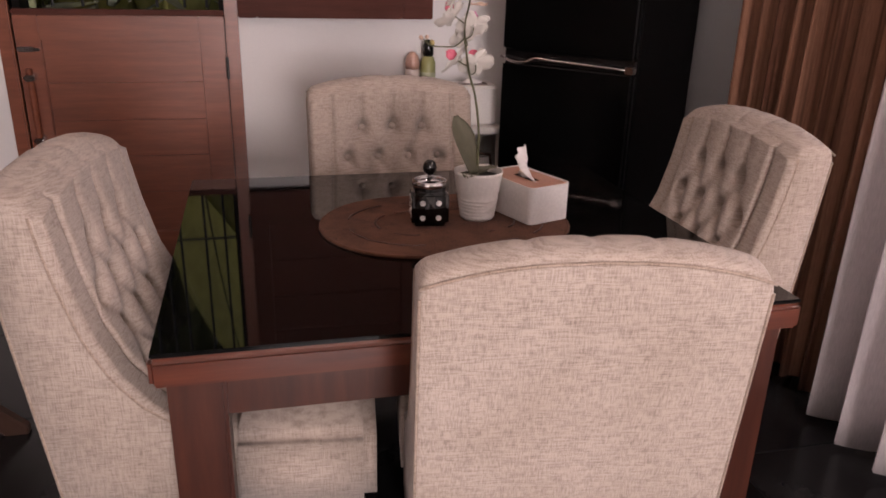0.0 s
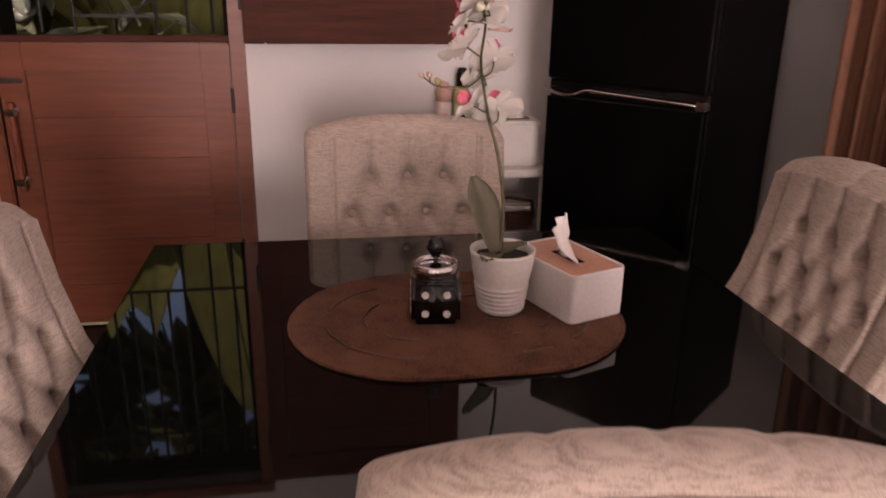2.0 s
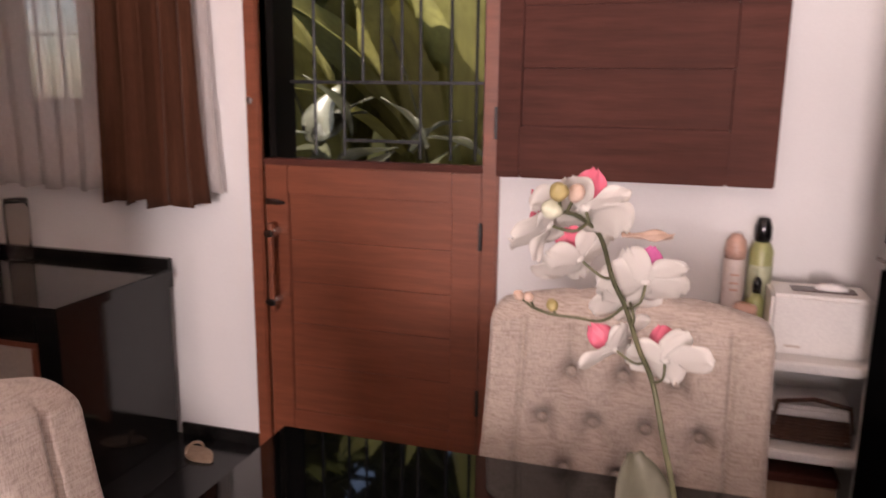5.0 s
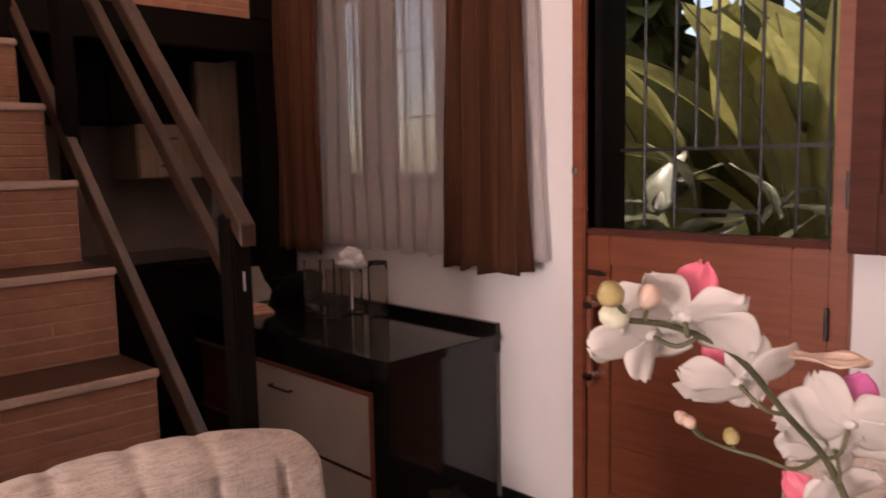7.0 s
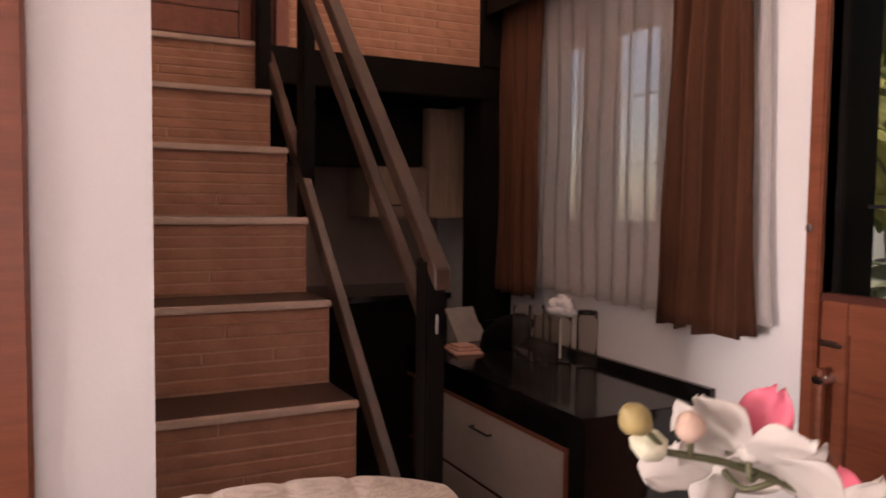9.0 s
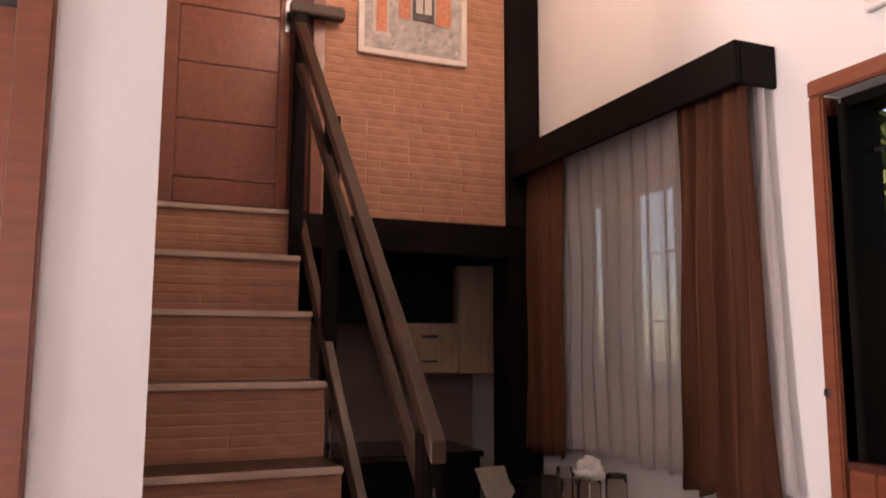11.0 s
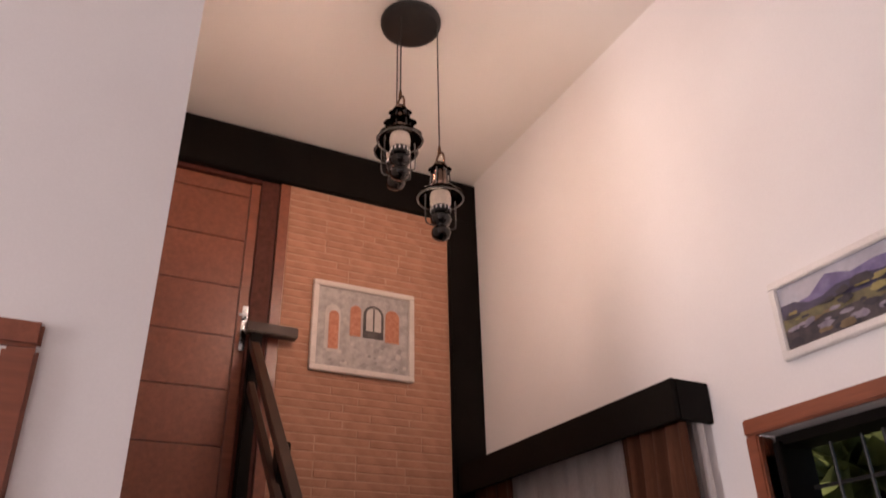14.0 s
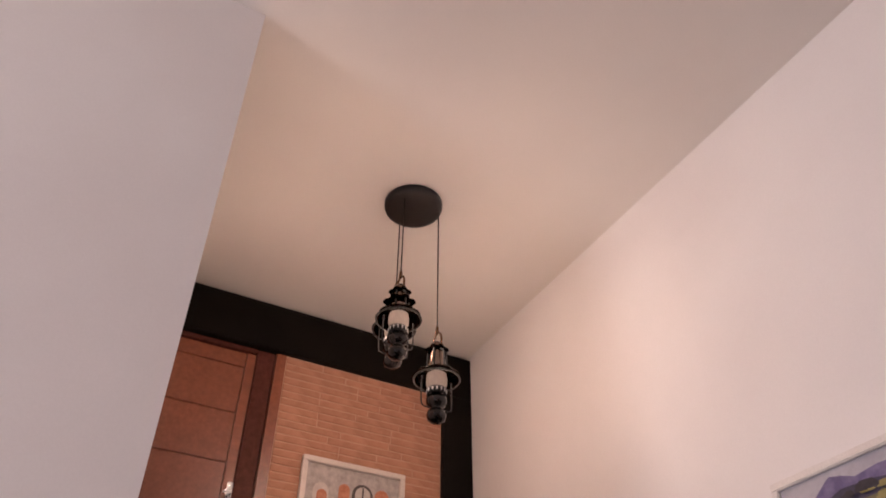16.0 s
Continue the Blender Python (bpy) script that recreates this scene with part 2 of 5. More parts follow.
def thin_glass(name, tint=(0.90, 0.88, 0.86), haze_=0.06):
    m, nt, p = nodes_of(name)
    nt.nodes.remove(p)
    c, g, mx = (nt.nodes.new("Shader" + k) for k in ("NodeBsdfTransparent", "NodeBsdfGlossy", "NodeMixShader"))
    c.inputs[0].default_value = (*tint, 1)
    g.inputs["Roughness"].default_value = 0.06
    lw = nt.nodes.new("ShaderNodeLayerWeight")
    lw.inputs[0].default_value = 0.08
    nt.links.new(lw.outputs["Fresnel"], mx.inputs[0])
    nt.links.new(c.outputs[0], mx.inputs[1])
    nt.links.new(g.outputs[0], mx.inputs[2])
    dif = nt.nodes.new("ShaderNodeBsdfDiffuse")
    dif.inputs[0].default_value = (0.62, 0.56, 0.52, 1)
    haze = nt.nodes.new("ShaderNodeMixShader")
    haze.inputs[0].default_value = haze_
    nt.links.new(mx.outputs[0], haze.inputs[1])
    nt.links.new(dif.outputs[0], haze.inputs[2])
    nt.links.new(haze.outputs[0], nt.nodes["Material Output"].inputs[0])
    return m


JARGLASS = thin_glass("thin_jar_glass", (0.93, 0.91, 0.89), 0.03)
FROST = sheer("frosted_lamp_glass", (0.27, 0.24, 0.22), 0.0, 0.02)
AMBER = thin_glass("smoked_amber_glass", (0.06, 0.034, 0.023), 0.0)
LEAFA = sheer("yellow_green_banana_leaf", (0.45, 0.43, 0.18), 0.0, 0.5, 0.75, (26, 1.5, 26))
LEAFB = sheer("green_garden_leaf", (0.28, 0.29, 0.11), 0.0, 0.45, 0.55, (9, 2, 9))
LEAFC = mat("grey_green_garden_leaf", (0.24, 0.24, 0.17), (0.40, 0.40, 0.31), 0.38, 6, 60, 0.3)
BARK = mat("garden_bark", (0.05, 0.04, 0.03), (0.11, 0.09, 0.065), 0.9, 8, 60, 0.6)
EARTH = mat("garden_earth", (0.05, 0.04, 0.025), (0.10, 0.085, 0.05), 0.95, 3, 40, 0.6)
FENCE = mat("mossy_garden_wall", (0.40, 0.37, 0.12), (0.58, 0.53, 0.22), 0.9, 2, 40, 0.5)


# ---- building helpers ----
def box(bm, x0, x1, y0, y1, z0, z1, bevel=0.0, seg=2):
    m = Matrix.LocRotScale(((x0 + x1) / 2, (y0 + y1) / 2, (z0 + z1) / 2), None, (abs(x1 - x0), abs(y1 - y0), abs(z1 - z0)))
    vs = bmesh.ops.create_cube(bm, size=1.0, matrix=m)["verts"]
    if bevel:
        es = list({e for v in vs for e in v.link_edges})
        bmesh.ops.bevel(bm, geom=es, offset=bevel, segments=seg, affect='EDGES', clamp_overlap=True)
    return bm


def boxes(*rows, bevel=0.0, seg=2):
    bm = bmesh.new()
    for r in rows:
        b2 = bmesh.new()
        box(b2, *r, bevel=bevel, seg=seg)
        me = bpy.data.meshes.new("t")
        b2.to_mesh(me)
        b2.free()
        bm.from_mesh(me)
        bpy.data.meshes.remove(me)
    return bm


def lathe(profile, n=32, cx=0.0, cy=0.0, scallop=0.0, waves=8):
    """Turned solid from (radius, height) pairs."""
    bm = bmesh.new()
    rings = []
    for r, z in profile:
        ring = []
        for i in range(n):
            a = 2 * math.pi * i / n
            rr = r * (1 + scallop * math.cos(waves * a))
            ring.append(bm.verts.new((cx + rr * math.cos(a), cy + rr * math.sin(a), z)))
        rings.append(ring)
    for a, b in zip(rings, rings[1:]):
        for i in range(n):
            j = (i + 1) % n
            bm.faces.new((a[i], a[j], b[j], b[i]))
    if profile[0][0] > 1e-4:
        bm.faces.new(rings[0][::-1])
    if profile[-1][0] > 1e-4:
        bm.faces.new(rings[-1])
    bmesh.ops.recalc_face_normals(bm, faces=bm.faces)
    return bm


def tube(points, radius, n=8, closed=False, bm=None):
    """A round bar along points; radius may be a list."""
    bm = bm or bmesh.new()
    pts = [Vector(p) for p in points]
    rings = []
    for i, p in enumerate(pts):
        a = pts[i - 1] if (i > 0 or closed) else p
        b = pts[(i + 1) % len(pts)] if (i < len(pts) - 1 or closed) else p
        d = (b - a).normalized()
        u = d.orthogonal().normalized() if not rings else (last - d * last.dot(d)).normalized()
        last = u
        v = d.cross(u)
        r = radius[i] if isinstance(radius, (list, tuple)) else radius
        rings.append([bm.verts.new(p + r * (math.cos(2 * math.pi * k / n) * u + math.sin(2 * math.pi * k / n) * v)) for k in range(n)])
    pairs = list(zip(rings, rings[1:])) + ([(rings[-1], rings[0])] if closed else [])
    for a, b in pairs:
        for k in range(n):
            bm.faces.new((a[k], a[(k + 1) % n], b[(k + 1) % n], b[k]))
    if not closed:
        bm.faces.new(rings[0][::-1])
        bm.faces.new(rings[-1])
    bmesh.ops.recalc_face_normals(bm, faces=bm.faces)
    return bm


def smooth_path(points, per=6):
    pts = [Vector(p) for p in points]
    out = []
    for i in range(len(pts) - 1):
        p0, p1, p2, p3 = pts[max(i - 1, 0)], pts[i], pts[i + 1], pts[min(i + 2, len(pts) - 1)]
        for k in range(per):
            t = k / per
            out.append(0.5 * ((2 * p1) + (p2 - p0) * t + (2 * p0 - 5 * p1 + 4 * p2 - p3) * t * t + (3 * p1 - p0 - 3 * p2 + p3) * t ** 3))
    return out + [pts[-1]]


def part(name, bm, material, parent, label="", smooth=False, m=None):
    me = bpy.data.meshes.new(name)
    bm.to_mesh(me)
    bm.free()
    me.materials.append(material)
    if smooth:
        for f in me.polygons:
            f.use_smooth = True
    ob = new(name, me)
    if parent is not None:
        ob.parent = parent
    if m is not None:
        ob.matrix_basis = m
    if label:
        ob["label"] = label
    return ob


def thing(name, label, category, m=None, group="", kind=""):
    ob = tagged(new(name), label, category, group, kind)
    ob.empty_display_size = 0.05
    if m is not None:
        ob.matrix_basis = m
    return ob


def setting(name, bm, material, label, category, smooth=False):
    return tagged(part(name, bm, material, None, smooth=smooth), label, category, kind="structure")


def stacked(rings):
    """Closed skin over rings of equal count, with a bottom and a top face."""
    bm = bmesh.new()
    vs = [[bm.verts.new((x, y, z)) for x, y in ring] for ring, z in rings]
    for a, b in zip(vs, vs[1:]):
        for k in range(len(a)):
            bm.faces.new((a[k], a[(k + 1) % len(a)], b[(k + 1) % len(a)], b[k]))
    bm.faces.new(vs[0][::-1])
    bm.faces.new(vs[-1])
    bmesh.ops.recalc_face_normals(bm, faces=bm.faces)
    return bm


def slab_with_holes(axis, lo, hi, a0, a1, z0, z1, holes):
    """A wall across axis ('x' or 'y') from lo to hi thick, with rectangular openings (a0, a1, z0, z1)."""
    xs = sorted({a0, a1, *[h[0] for h in holes], *[h[1] for h in holes]})
    zs = sorted({z0, z1, *[h[2] for h in holes], *[h[3] for h in holes]})
    rows = []
    for i in range(len(xs) - 1):
        for k in range(len(zs) - 1):
            cx, cz = (xs[i] + xs[i + 1]) / 2, (zs[k] + zs[k + 1]) / 2
            if any(h[0] < cx < h[1] and h[2] < cz < h[3] for h in holes):
                continue
            rows.append((lo, hi, xs[i], xs[i + 1], zs[k], zs[k + 1]) if axis == 'x' else (xs[i], xs[i + 1], lo, hi, zs[k], zs[k + 1]))
    bm = boxes(*rows)
    bmesh.ops.remove_doubles(bm, verts=bm.verts, dist=1e-5)
    seen = {}
    for f in bm.faces:
        seen.setdefault(tuple(round(c, 4) for c in f.calc_center_median()), []).append(f)
    bmesh.ops.delete(bm, geom=[f for fs in seen.values() if len(fs) > 1 for f in fs], context='FACES')
    return bm


# ---- the room ----
N, E, S, W, CE = 3.885, 2.10, -3.90, -0.673, 4.25
STAIR_Y, BX = 1.945, -2.495

setting("wall_north", slab_with_holes('y', N, N + 0.2, -3.5, E + 0.2, 0, CE, [(-0.669, 0.135, 0, 2.223), (-2.25, -1.05, 1.25, 2.16)]), PAINT,
        "white painted plaster wall with a doorway and a window", "wall")
setting("wall_east", slab_with_holes('x', E, E + 0.2, S - 0.2, N, 0, CE, [(0.25, 2.0, 0.25, 2.35)]), PAINT, "white painted wall behind full-length curtains", "wall")
setting("wall_south", slab_with_holes('y', S - 0.2, S, W, E, 0, CE, [(0.05, 1.47, 0.65, 2.1)]), PAINT, "white painted wall with a window", "wall")
setting("wall_west", slab_with_holes('x', W - 0.15, W, S - 0.2, STAIR_Y - 0.12, 0, CE, [(0.84, 1.662, 0, 2.20)]), PAINT, "white painted wall beside the stairs with a doorway", "wall")
setting("wall_stair", boxes((-3.5, W, STAIR_Y - 0.12, STAIR_Y, 0, CE)), PAINT, "white painted side wall along the staircase", "wall")
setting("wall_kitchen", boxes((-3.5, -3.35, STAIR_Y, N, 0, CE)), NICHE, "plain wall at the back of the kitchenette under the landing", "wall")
setting("wall_closet", boxes((-2.4, -2.3, 0.2, STAIR_Y - 0.12, 0, 2.6), (-2.3, W - 0.15, 0.1, 0.2, 0, 2.6), (-2.3, W - 0.15, 0.2, STAIR_Y - 0.12, 2.5, 2.6)), PAINT,
        "plain walls of the unlit side room", "wall")
setting("ceiling", boxes((-3.7, E + 0.2, S - 0.2, N + 0.2, CE, CE + 0.12)), CEIL, "plain cream-white plaster ceiling", "ceiling")
setting("baseboard", boxes((-1.07, -0.725, N - 0.014, N - 0.001, 0, 0.05), (0.195, 1.4, N - 0.014, N - 0.001, 0, 0.05),
                           (W + 0.001, W + 0.014, 1.74, STAIR_Y, 0, 0.05), bevel=0.002), GRANITE, "low black stone skirting along the wall", "baseboard")

# upper brick wall over the kitchenette, framed by black beams
brick_wall = setting("wall_brick", boxes((BX - 0.14, BX - 0.006, 2.712, 3.69, 2.05, 3.93)), MORTAR, "upper wall of thin orange-brown bricks", "wall")
setting("beam_lower", boxes((BX - 0.16, BX + 0.025, 2.575, N - 0.003, 1.89, 2.052), bevel=0.006), BLACKP, "black painted beam under the brick wall", "beam")
setting("beam_upper", boxes((BX - 0.16, BX + 0.03, STAIR_Y + 0.003, N - 0.003, 3.93, CE - 0.03), bevel=0.006), BLACKP, "black painted beam under the ceiling", "beam")
setting("column_corner", boxes((BX - 0.16, BX + 0.03, 3.69, N - 0.003, 0.0, 1.888), (BX - 0.16, BX + 0.03, 3.69, N - 0.003, 2.054, 3.928), bevel=0.005), BLACKP,
        "black painted corner column beside the brick wall", "column")
setting("trim_brick_edge", boxes((BX - 0.10, BX + 0.004, 2.655, 2.712, 2.055, 3.928), bevel=0.004), DOORH, "reddish wooden edge strip beside the brick wall", "trim")
setting("landing", boxes((-3.35, -2.58, STAIR_Y + 0.002, 2.57, 1.89, 2.06), (-3.35, BX - 0.165, 2.572, N - 0.003, 1.93, 2.04)), BLACKP, "dark landing slab over the kitchenette", "floor")


# ---- doors ----
def panelled_leaf(root, x0, x1, z0, z1, y0, y1, stile, rail_lo, rail_hi, lines, frame_mat, panel_mat):
    """A framed leaf with sunk horizontal boards, front towards -y."""
    part("stile", boxes((x0, x0 + stile[0], y0, y1, z0, z1), bevel=0.004), frame_mat, root)
    part("stile", boxes((x1 - stile[1], x1, y0, y1, z0, z1), bevel=0.004), frame_mat, root)
    part("rail", boxes((x0 + stile[0], x1 - stile[1], y0 + 0.001, y1, z0, z0 + rail_lo), bevel=0.004), frame_mat, root)
    part("rail", boxes((x0 + stile[0], x1 - stile[1], y0 + 0.001, y1, z1 - rail_hi, z1), bevel=0.004), frame_mat, root)
    zs = [z0 + rail_lo, *lines, z1 - rail_hi]
    for a, b in zip(zs, zs[1:]):
        part("board", boxes((x0 + stile[0] + 0.001, x1 - stile[1] - 0.001, y0 + 0.009, y1 - 0.006, a + 0.0004, b - 0.0004), bevel=0.0018), panel_mat, root)


def pull_handle(root, x, y, z0, z1):
    part("pull_bar", tube([(x, y - 0.05, z0 - 0.035), (x, y - 0.05, z1 + 0.035)], 0.012, 12), DOORH, root, "reddish wooden grip")
    for z in (z0, z1):
        part("pull_mount", lathe([(0.019, -0.03), (0.021, -0.012), (0.016, 0.0), (0.014, 0.024), (0.02, 0.038), (0.018, 0.05)], 16), CHROME, root, "chrome mount", True,
             Matrix.Translation((x, y, z)) @ Matrix.Rotation(radians(90), 4, 'X'))
        part("pull_cap", boxes((x - 0.02, x + 0.02, y - 0.072, y - 0.035, z - 0.012, z + 0.012), bevel=0.006), CHROME, root)


d1 = tagged(thing("door_1", "reddish-brown wooden stable door, lower leaf shut, in a wooden frame", "door"), kind="structure")
part("frame_post", boxes((-0.721, -0.669, N - 0.022, N + 0.06, 0, 2.223), bevel=0.006), DOORW, d1)
part("frame_post", boxes((0.135, 0.189, N - 0.022, N + 0.06, 0, 2.223), bevel=0.006), DOORW, d1)
part("frame_head", boxes((-0.721, 0.189, N - 0.024, N + 0.06, 2.2235, 2.279), bevel=0.006), DOORH, d1)
# Lining and stop take the same near-black as the beams.
part("jamb_lining", boxes((-0.668, -0.645, N + 0.062, N + 0.20, 0, 2.2)), BLACKP, d1, "near-black jamb lining")
part("jamb_lining", boxes((0.112, 0.134, N + 0.062, N + 0.20, 0, 2.2)), BLACKP, d1, "near-black jamb lining")
part("jamb_lining", boxes((-0.668, 0.134, N + 0.062, N + 0.20, 2.19, 2.222)), BLACKP, d1, "near-black jamb lining")
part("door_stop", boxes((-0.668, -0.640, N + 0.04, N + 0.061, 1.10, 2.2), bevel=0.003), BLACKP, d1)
panelled_leaf(d1, -0.664, 0.131, 0.012, 1.085, N - 0.008, N + 0.034, (0.092, 0.10), 0.16, 0.10, (0.35, 0.51, 0.665, 0.82), DOORW, DOORH)
part("leaf_cap", boxes((-0.666, 0.133, N - 0.014, N + 0.04, 1.086, 1.108), bevel=0.005), LEAFW, d1, "dark cap rail of the lower leaf")
pull_handle(d1, -0.619, N - 0.008, 0.60, 0.85)
part("latch", boxes((-0.66, -0.60, N - 0.02, N - 0.009, 0.945, 0.965), (-0.635, -0.575, N - 0.034, N - 0.019, 0.949, 0.961), bevel=0.003), CHROME, d1, "small chrome slide latch")
part("latch", boxes((-0.712, -0.69, N - 0.036, N - 0.023, 1.293, 1.319), bevel=0.004), CHROME, d1, "small chrome catch")
for z in (0.30, 0.88):
    part("hinge", tube([(0.134, N - 0.03, z - 0.045), (0.134, N - 0.03, z + 0.045)], 0.006, 10), IRON, d1)

up = thing("stable_door_upper_leaf", "dark wooden upper stable-door leaf folded open against the wall", "door")
panelled_leaf(up, 0.190, 1.0, 1.085, 2.19, N - 0.070, N - 0.028, (0.075, 0.13), 0.16, 0.12, (1.417, 1.599, 1.78, 1.96), LEAFW, LEAFW)
for z in (1.25, 2.0):
    part("hinge", tube([(0.183, N - 0.048, z - 0.05), (0.183, N - 0.048, z + 0.05)], 0.006, 10), IRON, up)

gr = thing("door_grille", "black iron security grille in the open upper half of the doorway", "grille")
GY = N + 0.17
for i, gx in enumerate((-0.548, -0.433, -0.358, -0.286, -0.211, -0.142, -0.03, 0.06)):
    z0 = 1.373 if i in (2, 3, 4) else 1.108
    part("bar", tube([(gx, GY, z0), (gx, GY, 2.19)], 0.006, 8), IRON, gr)
for z, a, b in ((1.373, -0.644, 0.111), (1.167, -0.433, -0.142), (2.06, -0.644, 0.111)):
    part("crossbar", boxes((a, b, GY - 0.004, GY + 0.004, z - 0.006, z + 0.006)), IRON, gr)

# upper door at the head of the stairs
d2 = tagged(thing("door_2", "tall reddish wooden door with horizontal boards at the stair head", "door"), kind="structure")
part("stile", boxes((BX - 0.07, BX - 0.025, 2.50, 2.552, 2.07, 3.90), bevel=0.004), DOORW, d2)
part("stile", boxes((BX - 0.07, BX - 0.025, 1.945, 2.045, 2.07, 3.90), bevel=0.004), DOORW, d2)
zz = [2.075, 2.19, 2.46, 2.73, 3.0, 3.27, 3.54, 3.81, 3.90]
for a, b in zip(zz, zz[1:]):
    part("board", boxes((BX - 0.066, BX - 0.033, 2.046, 2.499, a + 0.0015, b - 0.0015), bevel=0.0035), DOORH, d2)
part("frame_post", boxes((BX - 0.10, BX - 0.012, 2.553, 2.654, 2.062, 3.928), bevel=0.005), LEAFW, d2)
part("frame_post", boxes((BX - 0.10, BX - 0.012, STAIR_Y + 0.002, 1.944, 2.062, 3.928), bevel=0.003), LEAFW, d2)
part("frame_head", boxes((BX - 0.10, BX - 0.012, 1.945, 2.552, 3.902, 3.928), bevel=0.004), LEAFW, d2)
part("backing", boxes((BX - 0.14, BX - 0.103, STAIR_Y + 0.003, 2.71, 2.063, 3.927)), BLACKP, d2)
part("door_plate", boxes((BX - 0.0255, BX - 0.012, 2.522, 2.551, 2.93, 3.17), bevel=0.004), CHROME, d2, "long chrome lock plate")
part("lever_handle", boxes((BX - 0.012, BX + 0.016, 2.530, 2.544, 3.10, 3.114), (BX + 0.006, BX + 0.017, 2.500, 2.544, 3.10, 3.114), bevel=0.003), CHROME, d2, "chrome lever")

# doorway to the side room
d3 = tagged(thing("door_3", "brown wooden door frame around a dark doorway", "door"), kind="structure")
part("frame_post", boxes((W - 0.16, W + 0.02, 1.664, 1.735, 0, 2.20), bevel=0.008), DOORW, d3)
part("frame_post", boxes((W - 0.16, W + 0.02, 0.768, 0.838, 0, 2.20), bevel=0.008), DOORW, d3)
part("frame_head", boxes((W - 0.16, W + 0.02, 0.768, 1.735, 2.2015, 2.26), bevel=0.008), DOORH, d3)
part("door_leaf", boxes((W - 0.90, W - 0.17, 1.60, 1.64, 0.01, 2.19), bevel=0.004), DOORW, d3, "wooden leaf standing open into the side room")


# ---- windows ----
def window(name, axis, at, a0, a1, z0, z1, mullions, bars, label):
    root = tagged(thing(name, label, "window"), kind="structure")
    def bx(p, q, r, s, d0, d1):
        return (p, q, at + d0, at + d1, r, s) if axis == 'y' else (at + d0, at + d1, p, q, r, s)
    part("window_frame", boxes(bx(a0, a0 + 0.05, z0, z1, 0, 0.06), bx(a1 - 0.05, a1, z0, z1, 0, 0.06), bx(a0 + 0.05, a1 - 0.05, z0, z0 + 0.05, 0, 0.06),
                               bx(a0 + 0.05, a1 - 0.05, z1 - 0.05, z1, 0, 0.06)), LEAFW, root)
    edges = [a0 + 0.05]
    for c, w in mullions:
        part("mullion", boxes(bx(c - w / 2, c + w / 2, z0 + 0.05, z1 - 0.05, 0.003, 0.057)), LEAFW, root)
        edges += [c - w / 2, c + w / 2]
    edges.append(a1 - 0.05)
    for i in range(0, len(edges), 2):
        p = part("pane", boxes(bx(edges[i], edges[i + 1], z0 + 0.05, z1 - 0.05, 0.028, 0.032)), CLEAR, root)
        p.visible_shadow = False
    if bars:
        n = int((a1 - a0) / 0.12)
        for k in range(1, n):
            c = a0 + (a1 - a0) * k / n
            part("bar", boxes(bx(c - 0.005, c + 0.005, z0, z1, 0.09, 0.1)), IRON, root)
        for z in (z0 + 0.3, z0 + 0.6):
            part("crossbar", boxes(bx(a0, a1, z - 0.005, z + 0.005, 0.102, 0.112)), IRON, root)
    return root


window("window_1", 'y', N + 0.06, -2.25, -1.05, 1.25, 2.16, [(-1.88, 0.21), (-1.42, 0.13)], True, "dark-framed casement window with iron bars behind sheer curtains")
window("window_2", 'x', E + 0.06, 0.25, 2.0, 0.25, 2.35, [(1.12, 0.06)], False, "tall dark-framed window behind white sheers")
window("window_3", 'y', S - 0.12, 0.05, 1.47, 0.65, 2.1, [(0.76, 0.06)], False, "dark-framed window")


# ---- curtains ----
def curtain(name, axis, at, a0, a1, z0, z1, folds, amp, material, label, seed, flare=0.0, jag=0.008, scall=0.0, bottom_shift=0.0):
    """Hanging cloth with uneven pleats, gathered at the top."""
    rnd = random.Random(seed)
    n, mrows = folds * 10, 26
    ph = [rnd.uniform(-0.5, 0.5) for _ in range(folds + 2)]
    am = [rnd.uniform(0.6, 1.25) for _ in range(folds + 2)]
    bm = bmesh.new()
    grid = []
    for j in range(mrows + 1):
        v = j / mrows
        row = []
        for i in range(n + 1):
            u = i / n
            f = u * folds
            k = int(f)
            t = f - k
            a_ = am[k] * (1 - t) + am[k + 1] * t
            p_ = ph[k] * (1 - t) + ph[k + 1] * t
            d = amp * a_ * (0.45 + 0.55 * v + flare * v) * math.sin(2 * math.pi * f + p_ * (0.4 + v))
            d += 0.006 * math.sin(9 * v + 5 * u + seed)
            along = a0 + (a1 - a0) * u + 0.012 * math.sin(2 * math.pi * f * 2 + p_) * v + bottom_shift * v * v * (u - 0.5)
            z = z1 + (z0 - z1) * v + (jag * math.sin(2 * math.pi * f * 0.7 + seed) + scall * math.cos(2 * math.pi * f)) * v
            off = d - 0.03 * flare * v
            row.append(bm.verts.new((along, at + off, z) if axis == 'y' else (at + off, along, z)))
        grid.append(row)
    for a, b in zip(grid, grid[1:]):
        for i in range(n):
            bm.faces.new((a[i], a[i + 1], b[i + 1], b[i]))
    ob = part(name, bm, material, None, smooth=True)
    md = ob.modifiers.new("thickness", 'SOLIDIFY')
    md.thickness = 0.0025
    return tagged(ob, label, "curtain")


